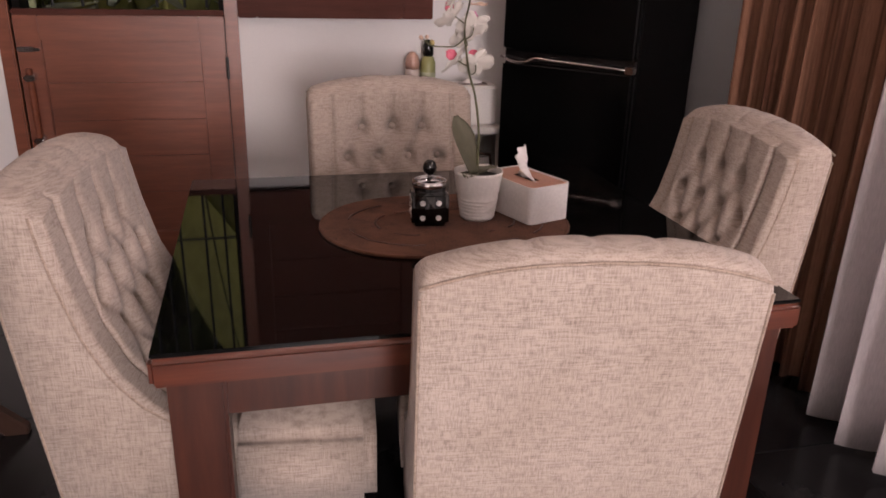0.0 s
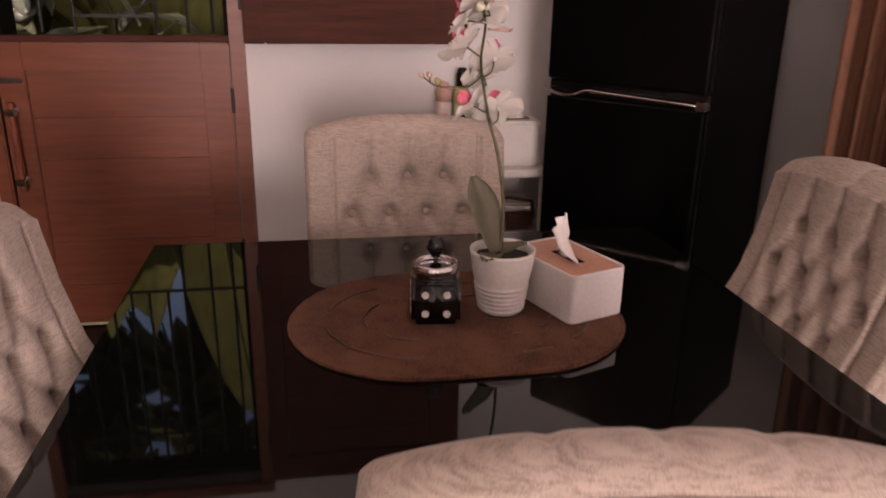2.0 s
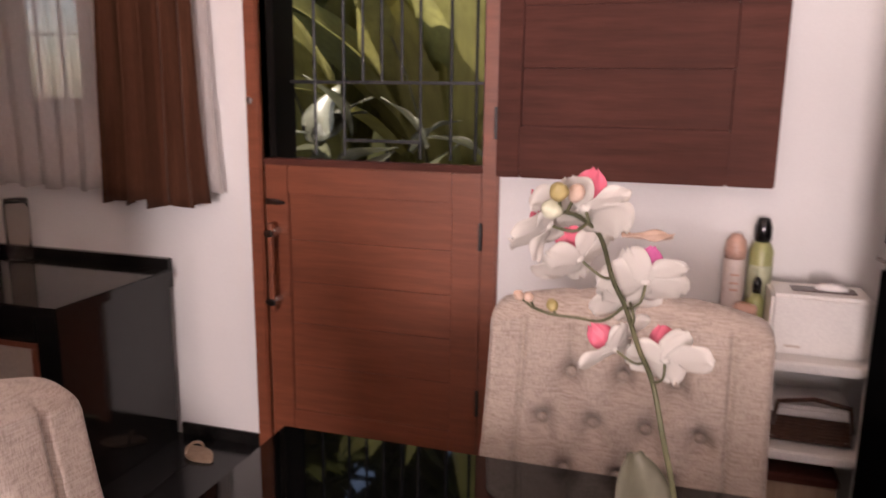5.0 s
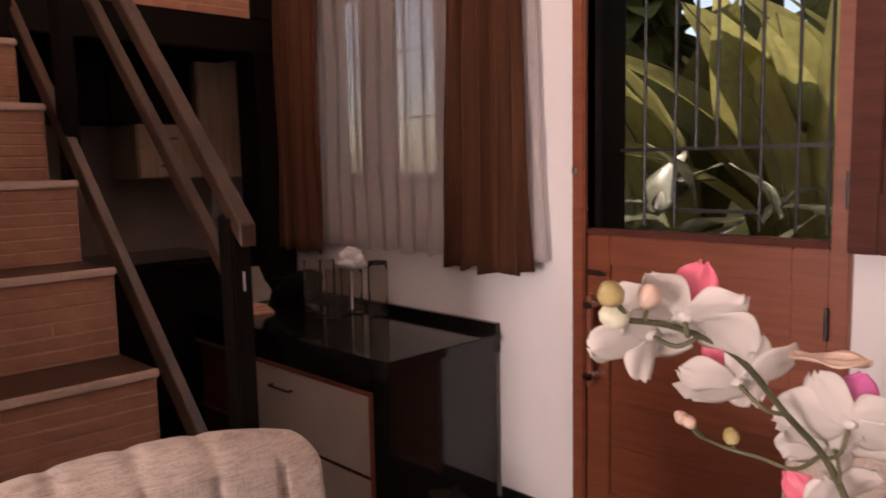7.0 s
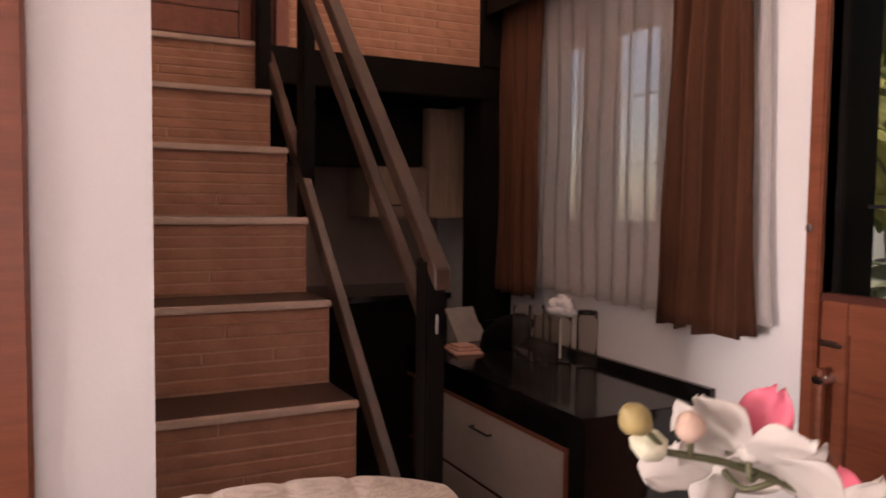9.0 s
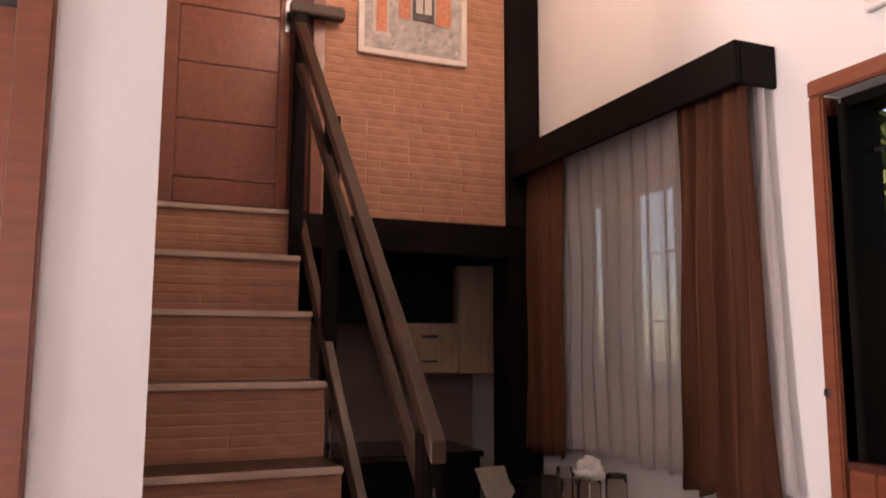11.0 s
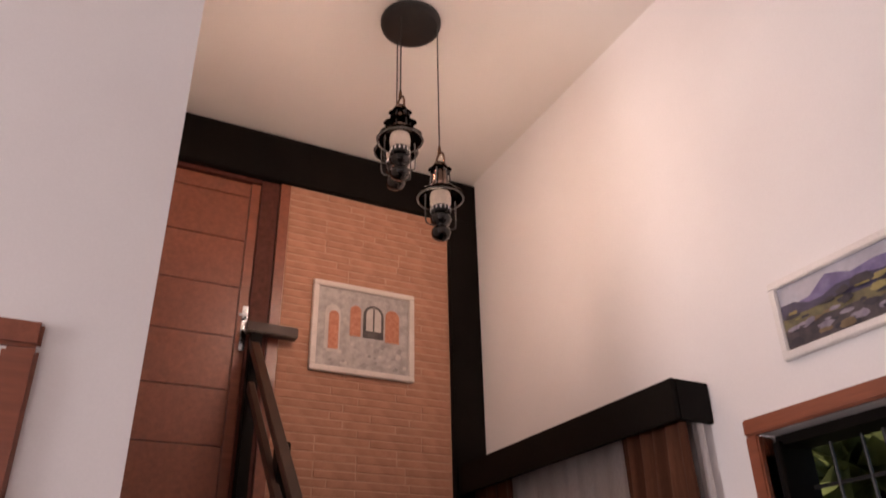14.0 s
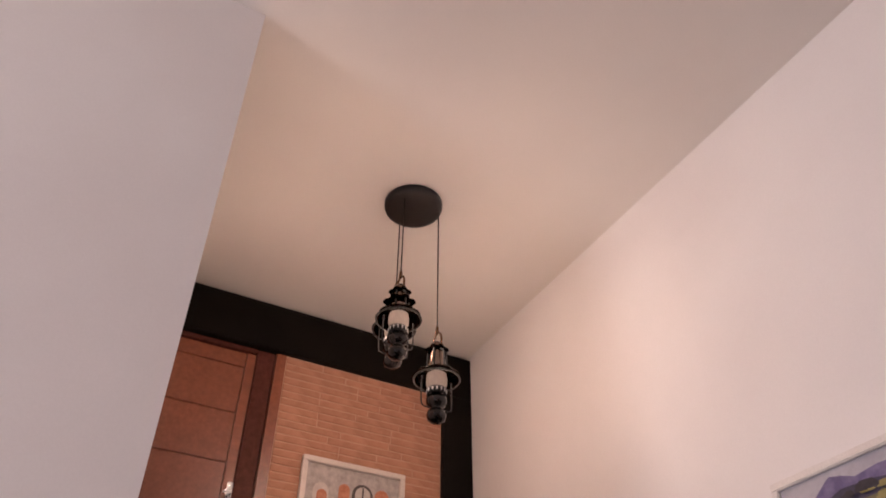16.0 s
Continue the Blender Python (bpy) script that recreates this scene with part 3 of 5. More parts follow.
curtain("sheer_curtain", 'y', 3.835, -2.16, -1.26, 0.965, 2.42, 9, 0.016, SHEER, "greyish sheer window curtain with soft folds", 3)
curtain("curtain", 'y', 3.79, -1.25, -0.895, 0.935, 2.42, 5, 0.036, CURT, "brown pleated curtain drawn to the side of the window", 5, 0.25, 0.012, bottom_shift=0.10)
curtain("curtain", 'y', 3.80, -2.462, -2.10, 0.925, 2.42, 4, 0.020, CURT, "brown pleated curtain hanging in the corner by the black column", 8, 0.1)
curtain("sheer_curtain", 'y', 3.842, -0.925, -0.866, 0.975, 2.42, 1, 0.010, SHEER, "narrow edge of sheer curtain beside the brown one", 11, bottom_shift=0.11)
curtain("striped_curtain", 'x', 1.985, 2.28, 3.02, 0.02, 2.75, 8, 0.040, CURTS, "brown striped full-length curtain", 21, 0.3)
curtain("white_sheer_curtain", 'x', 1.93, 0.15, 2.24, 0.03, 2.75, 14, 0.045, SHEERE, "white full-length sheer curtain reaching the floor", 31, 0.7, 0.004, 0.016)
rod = thing("curtain_rod", "plain dark curtain rod above the full-length curtains", "curtain rod")
part("rod", tube([(1.96, 0.05, 2.79), (1.96, 3.1, 2.79)], 0.014, 12), BLACKP, rod)
for y in (0.06, 1.6, 3.05):
    part("bracket", boxes((1.95, E - 0.001, y - 0.008, y + 0.008, 2.78, 2.80)), BLACKP, rod)

pel = thing("pelmet", "black painted wooden pelmet box over the window curtains", "pelmet")
part("front_board", boxes((BX + 0.032, -0.856, 3.708, 3.728, 2.305, 2.453), bevel=0.003), BLACKP, pel)
part("end_board", boxes((-0.876, -0.856, 3.7285, N - 0.002, 2.305, 2.453), bevel=0.003), BLACKP, pel)
part("top_board", boxes((BX + 0.032, -0.8765, 3.7285, N - 0.002, 2.433, 2.451)), BLACKP, pel)


# ---- staircase ----
RISE, RUN, X1 = 0.2575, 0.2585, -0.70
stairs = tagged(thing("staircase", "steep staircase with brick-faced risers, pale nosings and a black handrail", "staircase"), kind="structure")
SY0, SY1 = STAIR_Y + 0.002, 2.57
STEP_TOPS = [RISE * (k + 1) + lift for k, lift in enumerate((0.0, 0.0, 0.008, 0.020, 0.025, 0.029, 0.022, 0.008))]
for k in range(8):
    xf = X1 - k * RUN
    zt = STEP_TOPS[k]
    back = xf - RUN if k < 7 else -2.575
    part("step_body", boxes((back - 0.02 if k < 7 else back, xf - 0.014, SY0, SY1, max(0, zt - 0.42), zt - 0.022)), MORTAR, stairs)
    part("tread", boxes((back - 0.002 if k < 7 else back, xf - 0.012, SY0, SY1 + 0.002, zt - 0.0215, zt - 0.002), bevel=0.003), TREAD, stairs)
    part("nosing", boxes((xf - 0.0118, xf + 0.006, SY0, SY1 + 0.003, zt - 0.024, zt), bevel=0.004), NOSING, stairs, "pale worn nosing strip")


def sloped(x0, z0, x1, z1, y0, y1, depth, dy=0.0):
    """A board on the slope; z is its upper edge."""
    bm = bmesh.new()
    vs = [bm.verts.new(p) for p in ((x0, y0, z0), (x1, y0 + dy, z1), (x1, y0 + dy, z1 - depth), (x0, y0, z0 - depth), (x0, y1, z0), (x1, y1 + dy, z1), (x1, y1 + dy, z1 - depth), (x0, y1, z0 - depth))]
    for f in ((0, 1, 2, 3), (7, 6, 5, 4), (0, 4, 5, 1), (1, 5, 6, 2), (2, 6, 7, 3), (3, 7, 4, 0)):
        bm.faces.new([vs[i] for i in f])
    bmesh.ops.recalc_face_normals(bm, faces=bm.faces)
    bmesh.ops.bevel(bm, geom=bm.edges[:], offset=0.004, segments=1, affect='EDGES')
    return bm


rail = thing("stair_railing", "black painted wooden stair railing with two sloping rails", "railing")
part("newel_post", boxes((-0.905, -0.835, 2.61, 2.665, 0, 1.225), bevel=0.006), BLACKP, rail, "black newel post")
part("top_rail", sloped(-0.80, 1.205, -2.44, 2.985, 2.615, 2.660, 0.058, -0.06), RAILW, rail)
part("middle_rail", sloped(-0.906, 1.105, -2.44, 2.785, 2.620, 2.654, 0.055, -0.06), RAILW, rail)
part("stringer", sloped(-0.46, 0.02, -2.47, 2.025, 2.60, 2.635, 0.085), TREAD, rail, "dark stair stringer")
part("post", boxes((-1.985, -1.90, 2.601, 2.650, 1.30, 2.36), bevel=0.005), BLACKP, rail, "black intermediate post")
part("upper_post", boxes((-2.47, -2.405, 2.556, 2.612, 1.80, 2.998), bevel=0.006), BLACKP, rail, "black head post")
part("end_arm", boxes((-2.468, -2.408, 2.53, 2.79, 3.0, 3.055), bevel=0.006), RAILW, rail, "short level arm at the rail's head")
# Bright chrome sliver added to draw the highlight on the newel edge.
part("bracket", boxes((-0.8345, -0.831, 2.634, 2.642, 1.035, 1.085), bevel=0.001), CHROME, rail, "chrome sliver drawn for the lit edge of the newel")


# ---- kitchenette under the landing ----
kc = thing("wall_cabinet", "pale wooden wall cabinet in the dark kitchenette", "cabinet")
part("body", boxes((-3.20, -2.87, 3.580, 3.88, 1.285, 1.885), bevel=0.003), CABW, kc)
part("door", boxes((-2.869, -2.85, 3.583, 3.877, 1.288, 1.882), bevel=0.003), CABW, kc)
kd = thing("wall_drawer_unit", "small pale wall unit with two drawers", "cabinet")
part("body", boxes((-3.20, -2.87, 3.25, 3.577, 1.29, 1.56), bevel=0.003), CABW, kd)
for z in (1.295, 1.43):
    dr = part("drawer", boxes((-2.869, -2.855, 3.255, 3.573, z, z + 0.125), bevel=0.003), CABW, kd)
    part("handle", tube([(-2.845, 3.36, z + 0.06), (-2.845, 3.45, z + 0.06)], 0.005, 8), IRON, dr)
ku = thing("dark_wall_cabinet", "dark wall cabinet under the landing", "cabinet")
part("body", boxes((-3.20, -2.88, 2.70, 3.553, 1.565, 1.885), bevel=0.003), BLACKP, ku)
for y in (2.703, 3.13):
    part("door", boxes((-2.879, -2.862, y, y + 0.42, 1.57, 1.88), bevel=0.003), BLACKP, ku)
kb = thing("kitchen_base_cabinet", "black kitchenette base cabinet with a stone top", "cabinet")
part("body", boxes((-3.34, -2.80, 2.60, 3.68, 0.0, 0.85)), BLACKP, kb)
part("worktop", boxes((-3.34, -2.76, 2.60, 3.685, 0.852, 0.885), bevel=0.004), GRANITE, kb)
tap = thing("kitchen_tap", "small dark tap at the kitchenette worktop", "tap")
part("spout", tube(smooth_path([(-3.2, 2.95, 0.886), (-3.2, 2.95, 1.05), (-3.16, 2.95, 1.10), (-3.10, 2.95, 1.08)]), 0.011, 10), CHROME, tap, smooth=True)

# ---- black sideboard below the window ----
sb = thing("sideboard", "black granite sideboard with pale drawers under the window", "sideboard")
part("worktop", boxes((-2.46, -1.05, 3.275, N - 0.034, 0.645, 0.68), bevel=0.004), GRANITE, sb)
part("upstand", boxes((-2.46, -1.075, N - 0.032, N - 0.002, 0.60, 0.715), bevel=0.003), GRANITE, sb, "low black stone upstand")
part("end_panel", boxes((-1.155, -1.068, 3.295, N - 0.036, 0.0, 0.644), bevel=0.004), GRANITE, sb)
part("carcass", boxes((-2.46, -1.157, 3.32, N - 0.036, 0.06, 0.643)), LEAFW, sb)
part("plinth", boxes((-2.46, -1.157, 3.36, N - 0.04, 0.0, 0.059)), BLACKP, sb)
part("frame_rail", boxes((-2.46, -1.158, 3.292, 3.319, 0.533, 0.552), bevel=0.002), DOORH, sb)
part("frame_rail", boxes((-2.46, -1.158, 3.294, 3.319, 0.5525, 0.643)), GRANITE, sb)
part("frame_rail", boxes((-1.176, -1.158, 3.291, 3.319, 0.06, 0.532), bevel=0.002), DOORH, sb)
part("frame_rail", boxes((-2.46, -1.178, 3.30, 3.319, 0.222, 0.234)), LEAFW, sb)
for z0, z1 in ((0.236, 0.531), (0.065, 0.220)):
    dr = part("drawer", boxes((-2.10, -1.178, 3.296, 3.319, z0, z1), bevel=0.003), DRAWERF, sb, "pale beige drawer front")
    hz = z1 - 0.075
    part("handle", tube([(-1.80, 3.297, hz), (-1.80, 3.275, hz), (-1.66, 3.275, hz), (-1.66, 3.297, hz)], 0.005, 8), IRON, dr)


def jar(x, y, r, h, label, material=None, lid=None):
    root = thing("glass_jar", label, "jar", pose(x, y, 0.6805), "glass jars on the sideboard")
    part("body", lathe([(r * 0.9, 0), (r, 0.01), (r, h * 0.9), (r * 0.96, h), (r * 0.90, h), (r * 0.93, h * 0.88), (r * 0.92, 0.012), (0.0, 0.010)], 24), material or JARGLASS, root, smooth=True)
    if lid:
        part("lid", lathe([(r * 0.97, h + 0.001), (r * 1.0, h + 0.008), (r * 0.9, h + 0.016), (0, h + 0.018)], 24), lid, root, "dark lid", True)
    return root


jar(-1.985, 3.64, 0.042, 0.235, "tall clear glass vase")
jar(-1.90, 3.66, 0.035, 0.245, "narrow clear drinking glass")
jar(-1.83, 3.74, 0.050, 0.20, "clear glass jar with pale contents")
jar(-1.70, 3.785, 0.045, 0.225, "clear glass jar with a dark lid", lid=BLACKC)
jar(-1.80, 3.62, 0.036, 0.215, "clear glass tumbler on the sideboard")
jar(-1.93, 3.76, 0.040, 0.21, "clear glass jar standing behind the others")
pf = thing("white_cloth_flower", "pale crumpled paper rose standing in a glass jar", "ornament", pose(-1.83, 3.74, 0.695))
pb = bmesh.new()
for i in range(14):
    rr = random.Random(i)
    b2 = lathe([(0.0, -0.026), (0.030, -0.014), (0.038, 0.0), (0.030, 0.012), (0.0, 0.02)], 12, scallop=0.12, waves=3)
    bmesh.ops.transform(b2, matrix=pose(rr.uniform(-.026, .026), rr.uniform(-.026, .026), 0.225 + rr.uniform(-.026, .03), rr.uniform(0, 180), rr.uniform(0, 180), 0), verts=b2.verts)
    tmp = bpy.data.meshes.new("t")
    b2.to_mesh(tmp)
    b2.free()
    pb.from_mesh(tmp)
    bpy.data.meshes.remove(tmp)
part("petals", pb, TISSUE, pf, smooth=True)
part("stalk", tube([(0, 0, 0.0), (0, 0, 0.17)], 0.005, 8), TISSUE, pf)

bag = thing("black_pouch", "soft black pouch lying on the sideboard", "pouch", pose(-2.20, 3.69, 0.6805, 0, 0, 18))
bb = bmesh.new()
bmesh.ops.create_uvsphere(bb, u_segments=24, v_segments=14, radius=1.0)
for v in bb.verts:
    q = 1 + 0.08 * noise.noise(v.co * 2.3)
    v.co = Vector((v.co.x * 0.15 * q, v.co.y * 0.085 * q, max(0.0, 0.068 + v.co.z * 0.088 * q + 0.06 * v.co.x)))
part("body", bb, mat("black_pouch_cloth", (0.004, 0.004, 0.004), (0.007, 0.0065, 0.0065), 0.85, 9, 160, 0.4, spec=0.1), bag, smooth=True)
part("zip", tube([(-0.10, -0.045, 0.125), (0, -0.04, 0.143), (0.10, -0.045, 0.140)], 0.003, 6), IRON, bag)

nap = thing("folded_cloth", "pinkish folded cloth on the sideboard", "cloth", pose(-2.20, 3.46, 0.6805, 0, 0, -12))
for i, (w, d) in enumerate(((0.10, 0.07), (0.085, 0.06), (0.06, 0.05))):
    part("fold", boxes((-w, w * (0.9 - 0.1 * i), -d, d, 0.011 * i, 0.011 * i + 0.010), bevel=0.0045), mat("pinkish_cloth", (0.62, 0.36, 0.27), (0.72, 0.44, 0.34), 0.9, 15, 160, 0.4), nap,
         m=Matrix.Rotation(radians(7 * i), 4, 'Z'))
bk = thing("tilted_booklet", "grey ruled booklet leaning on the sideboard", "booklet", pose(-2.40, 3.62, 0.6805, 0, -38, 8))
part("cover", boxes((-0.004, 0.004, -0.09, 0.09, 0.0, 0.20), bevel=0.002), mat("grey_booklet_cover", (0.30, 0.26, 0.24), (0.38, 0.33, 0.30), 0.7, 15, 160, 0.1), bk)


slip = thing("slipper", "small pale worn slipper on the floor beside the sideboard", "slipper", pose(-0.90, 3.735, 0.0005, 0, 0, 65))
sole = [((0.034 + 0.010 * math.cos(2 * a)) * math.cos(a), 0.085 * math.sin(a)) for a in [2 * math.pi * k / 28 for k in range(28)]]
part("sole", stacked([(sole, 0.0), (sole, 0.010), ([(x * 0.94, y * 0.96) for x, y in sole], 0.013)]), CABW, slip, "pale beige sole")
strap = [(0.036 * math.cos(a), 0.030, 0.012 + 0.030 * math.sin(a)) for a in [math.pi * k / 12 for k in range(13)]]
part("strap", tube(strap, 0.006, 8), CABW, slip, "pale strap", True)


# ---- pictures ----
def picture_frame(root, w, h, rim, depth, frame_mat):
    part("frame_bar", boxes((-w / 2, w / 2, 0, depth, h - rim, h), bevel=0.004), frame_mat, root)
    part("frame_bar", boxes((-w / 2, w / 2, 0, depth, 0, rim), bevel=0.004), frame_mat, root)
    part("frame_bar", boxes((-w / 2, -w / 2 + rim, 0.001, depth, rim, h - rim), bevel=0.004), frame_mat, root)
    part("frame_bar", boxes((w / 2 - rim, w / 2, 0.001, depth, rim, h - rim), bevel=0.004), frame_mat, root)


def flat(points, y, back=0.0012):
    """A thin painted patch in the xz plane."""
    bm = bmesh.new()
    f = bm.faces.new([bm.verts.new((x, y, z)) for x, z in points])
    r = bmesh.ops.extrude_face_region(bm, geom=[f])
    bmesh.ops.translate(bm, verts=[v for v in r["geom"] if isinstance(v, bmesh.types.BMVert)], vec=(0, back, 0))
    bmesh.ops.recalc_face_normals(bm, faces=bm.faces)
    return bm


def arch(cx, z0, w, h):
    n = 10
    top = [(cx + w / 2 * math.cos(math.pi * i / n), z0 + h - w / 2 + w / 2 * math.sin(math.pi * i / n)) for i in range(n + 1)]
    return [(cx - w / 2, z0), (cx + w / 2, z0)] + top


P1 = thing("framed_painting", "white-framed painting of a grey wall with orange arched doors and shutters", "painting", pose(BX - 0.001, 3.166, 2.875, 0, 0, 90))
picture_frame(P1, 0.585, 0.502, 0.030, -0.028, FRAMEW)
part("canvas", boxes((-0.263, 0.263, -0.008, -0.001, 0.03, 0.472)), mat("grey_stucco_paint", (0.38, 0.34, 0.32), (0.56, 0.51, 0.48), 0.8, 24, 90, 0.5), P1)
ORP = mat("orange_shutter_paint", (0.50, 0.18, 0.095), (0.62, 0.27, 0.16), 0.7, 45, 90, 0.2)
PALE = mat("pale_arch_paint", (0.56, 0.50, 0.46), (0.66, 0.60, 0.55), 0.8, 25, 90, 0.2)
DKP = mat("dark_window_paint", (0.06, 0.05, 0.05), (0.14, 0.12, 0.11), 0.8, 25, 90, 0.2)
GRP = mat("grey_stone_paint", (0.30, 0.27, 0.26), (0.44, 0.40, 0.38), 0.8, 40, 90, 0.4)
for pts, y, mm in ((arch(-0.175, 0.12, 0.085, 0.255), -0.0110, PALE), (arch(-0.17, 0.125, 0.055, 0.215), -0.0145, ORP),
                   (arch(-0.048, 0.215, 0.062, 0.175), -0.0110, ORP), (arch(0.055, 0.215, 0.118, 0.19), -0.0110, DKP), (arch(0.055, 0.255, 0.086, 0.135), -0.0145, PALE),
                   (arch(0.165, 0.205, 0.082, 0.19), -0.0110, ORP), ([(0.05, 0.255), (0.058, 0.255), (0.058, 0.385), (0.05, 0.385)], -0.0180, DKP),
                   ([(0.0, 0.215), (0.11, 0.215), (0.10, 0.25), (0.01, 0.25)], -0.0180, DKP), ([(-0.21, 0.105), (-0.12, 0.105), (-0.125, 0.125), (-0.205, 0.125)], -0.0180, PALE)):
    part("paint_patch", flat(pts, y), mm, P1)
rr = random.Random(4)
for i in range(26):
    x, z, s = rr.uniform(-0.2, 0.24), rr.uniform(0.045, 0.19), rr.uniform(0.008, 0.022)
    if x < -0.10:
        z *= 0.5
        z = max(z, 0.04)
    part("paint_patch", flat([(x - s, z - s * .5), (x + s * .4, z - s * .7), (x + s, z + s * .3), (x - s * .2, z + s * .8)], -0.0112 - 0.0001 * i), GRP if i % 3 else PALE, P1)

P2 = thing("framed_photograph", "white-framed landscape photograph of hills, rocks and grass", "photograph", pose(-0.10, N - 0.003, 2.420))
picture_frame(P2, 0.80, 0.272, 0.028, -0.022, WHITEP)
part("print", boxes((-0.372, 0.372, -0.008, -0.001, 0.028, 0.244)), mat("hazy_sky_print", (0.36, 0.36, 0.42), (0.50, 0.50, 0.56), 0.4, 6, 60, 0.0), P2)


def ridge(z, amp, seed, base, x0=-0.37, x1=0.37):
    r = random.Random(seed)
    pts = [(x0 + (x1 - x0) * i / 14, z + amp * r.uniform(-1, 1)) for i in range(15)]
    return [(x0, base), (x1, base)] + pts[::-1]


def print_ink(c1, c2):
    return mat("landscape_print", c1, c2, 0.45, 30, 90, 0.0)


peak = [(-0.37, 0.12), (0.37, 0.12), (0.37, 0.225), (0.28, 0.212), (0.19, 0.222), (0.08, 0.200), (-0.02, 0.206), (-0.10, 0.196), (-0.145, 0.214), (-0.185, 0.224), (-0.20, 0.216), (-0.255, 0.178), (-0.31, 0.172), (-0.37, 0.150)]
part("print_band", flat(peak, -0.0105), print_ink((0.10, 0.085, 0.21), (0.19, 0.16, 0.32)), P2)
for z, am_, sd, y, c1, c2 in ((0.168, 0.012, 2, -0.0125, (0.022, 0.020, 0.060), (0.05, 0.045, 0.10)), (0.135, 0.010, 3, -0.0140, (0.085, 0.080, 0.045), (0.17, 0.15, 0.07)),
                              (0.088, 0.012, 5, -0.0155, (0.025, 0.022, 0.035), (0.075, 0.062, 0.07))):
    part("print_band", flat(ridge(z, am_, sd, 0.03), y), print_ink(c1, c2), P2)
INKS = [print_ink((0.012, 0.011, 0.022), (0.03, 0.026, 0.045)), print_ink((0.20, 0.17, 0.045), (0.30, 0.26, 0.10)), print_ink((0.17, 0.15, 0.21), (0.30, 0.27, 0.33)), print_ink((0.14, 0.095, 0.05), (0.21, 0.15, 0.08))]


def brushed(cx, cz, w, h, seed):
    """An uneven rounded dab in the xz plane, kept inside the print."""
    r = random.Random(seed)
    return [(min(0.37, max(-0.37, cx + w * r.uniform(0.7, 1.15) * math.cos(2 * math.pi * k / 11))), min(0.24, max(0.031, cz + h * r.uniform(0.65, 1.2) * math.sin(2 * math.pi * k / 11)))) for k in range(11)]


for i in range(96):
    ink = (0, 0, 2, 0, 1, 0, 3, 2)[i % 8]
    z = rr.uniform(0.04, 0.165) if ink == 0 else rr.uniform(0.10, 0.15) if ink == 1 else rr.uniform(0.04, 0.105)
    w = rr.uniform(0.010, 0.034)
    part("print_patch", flat(brushed(rr.uniform(-0.345, 0.345), z, w, w * rr.uniform(0.22, 0.5), 500 + i), -0.0170 - 0.00004 * i, 0.0004), INKS[ink], P2)


# ---- pendant lanterns ----
rose = thing("ceiling_rose", "round dark bronze ceiling plate carrying three lantern cords", "ceiling rose", pose(-1.360, 2.925, CE - 0.0005))
part("plate", lathe([(0.0, -0.042), (0.12, -0.040), (0.138, -0.034), (0.142, -0.02), (0.142, 0.0)], 48), IRON, rose, smooth=True)


CAPM = mat("polished_dark_bronze", (0.20, 0.14, 0.11), (0.34, 0.25, 0.20), 0.13, 9, 80, 0.0, metal=1.0, spread=0.04)


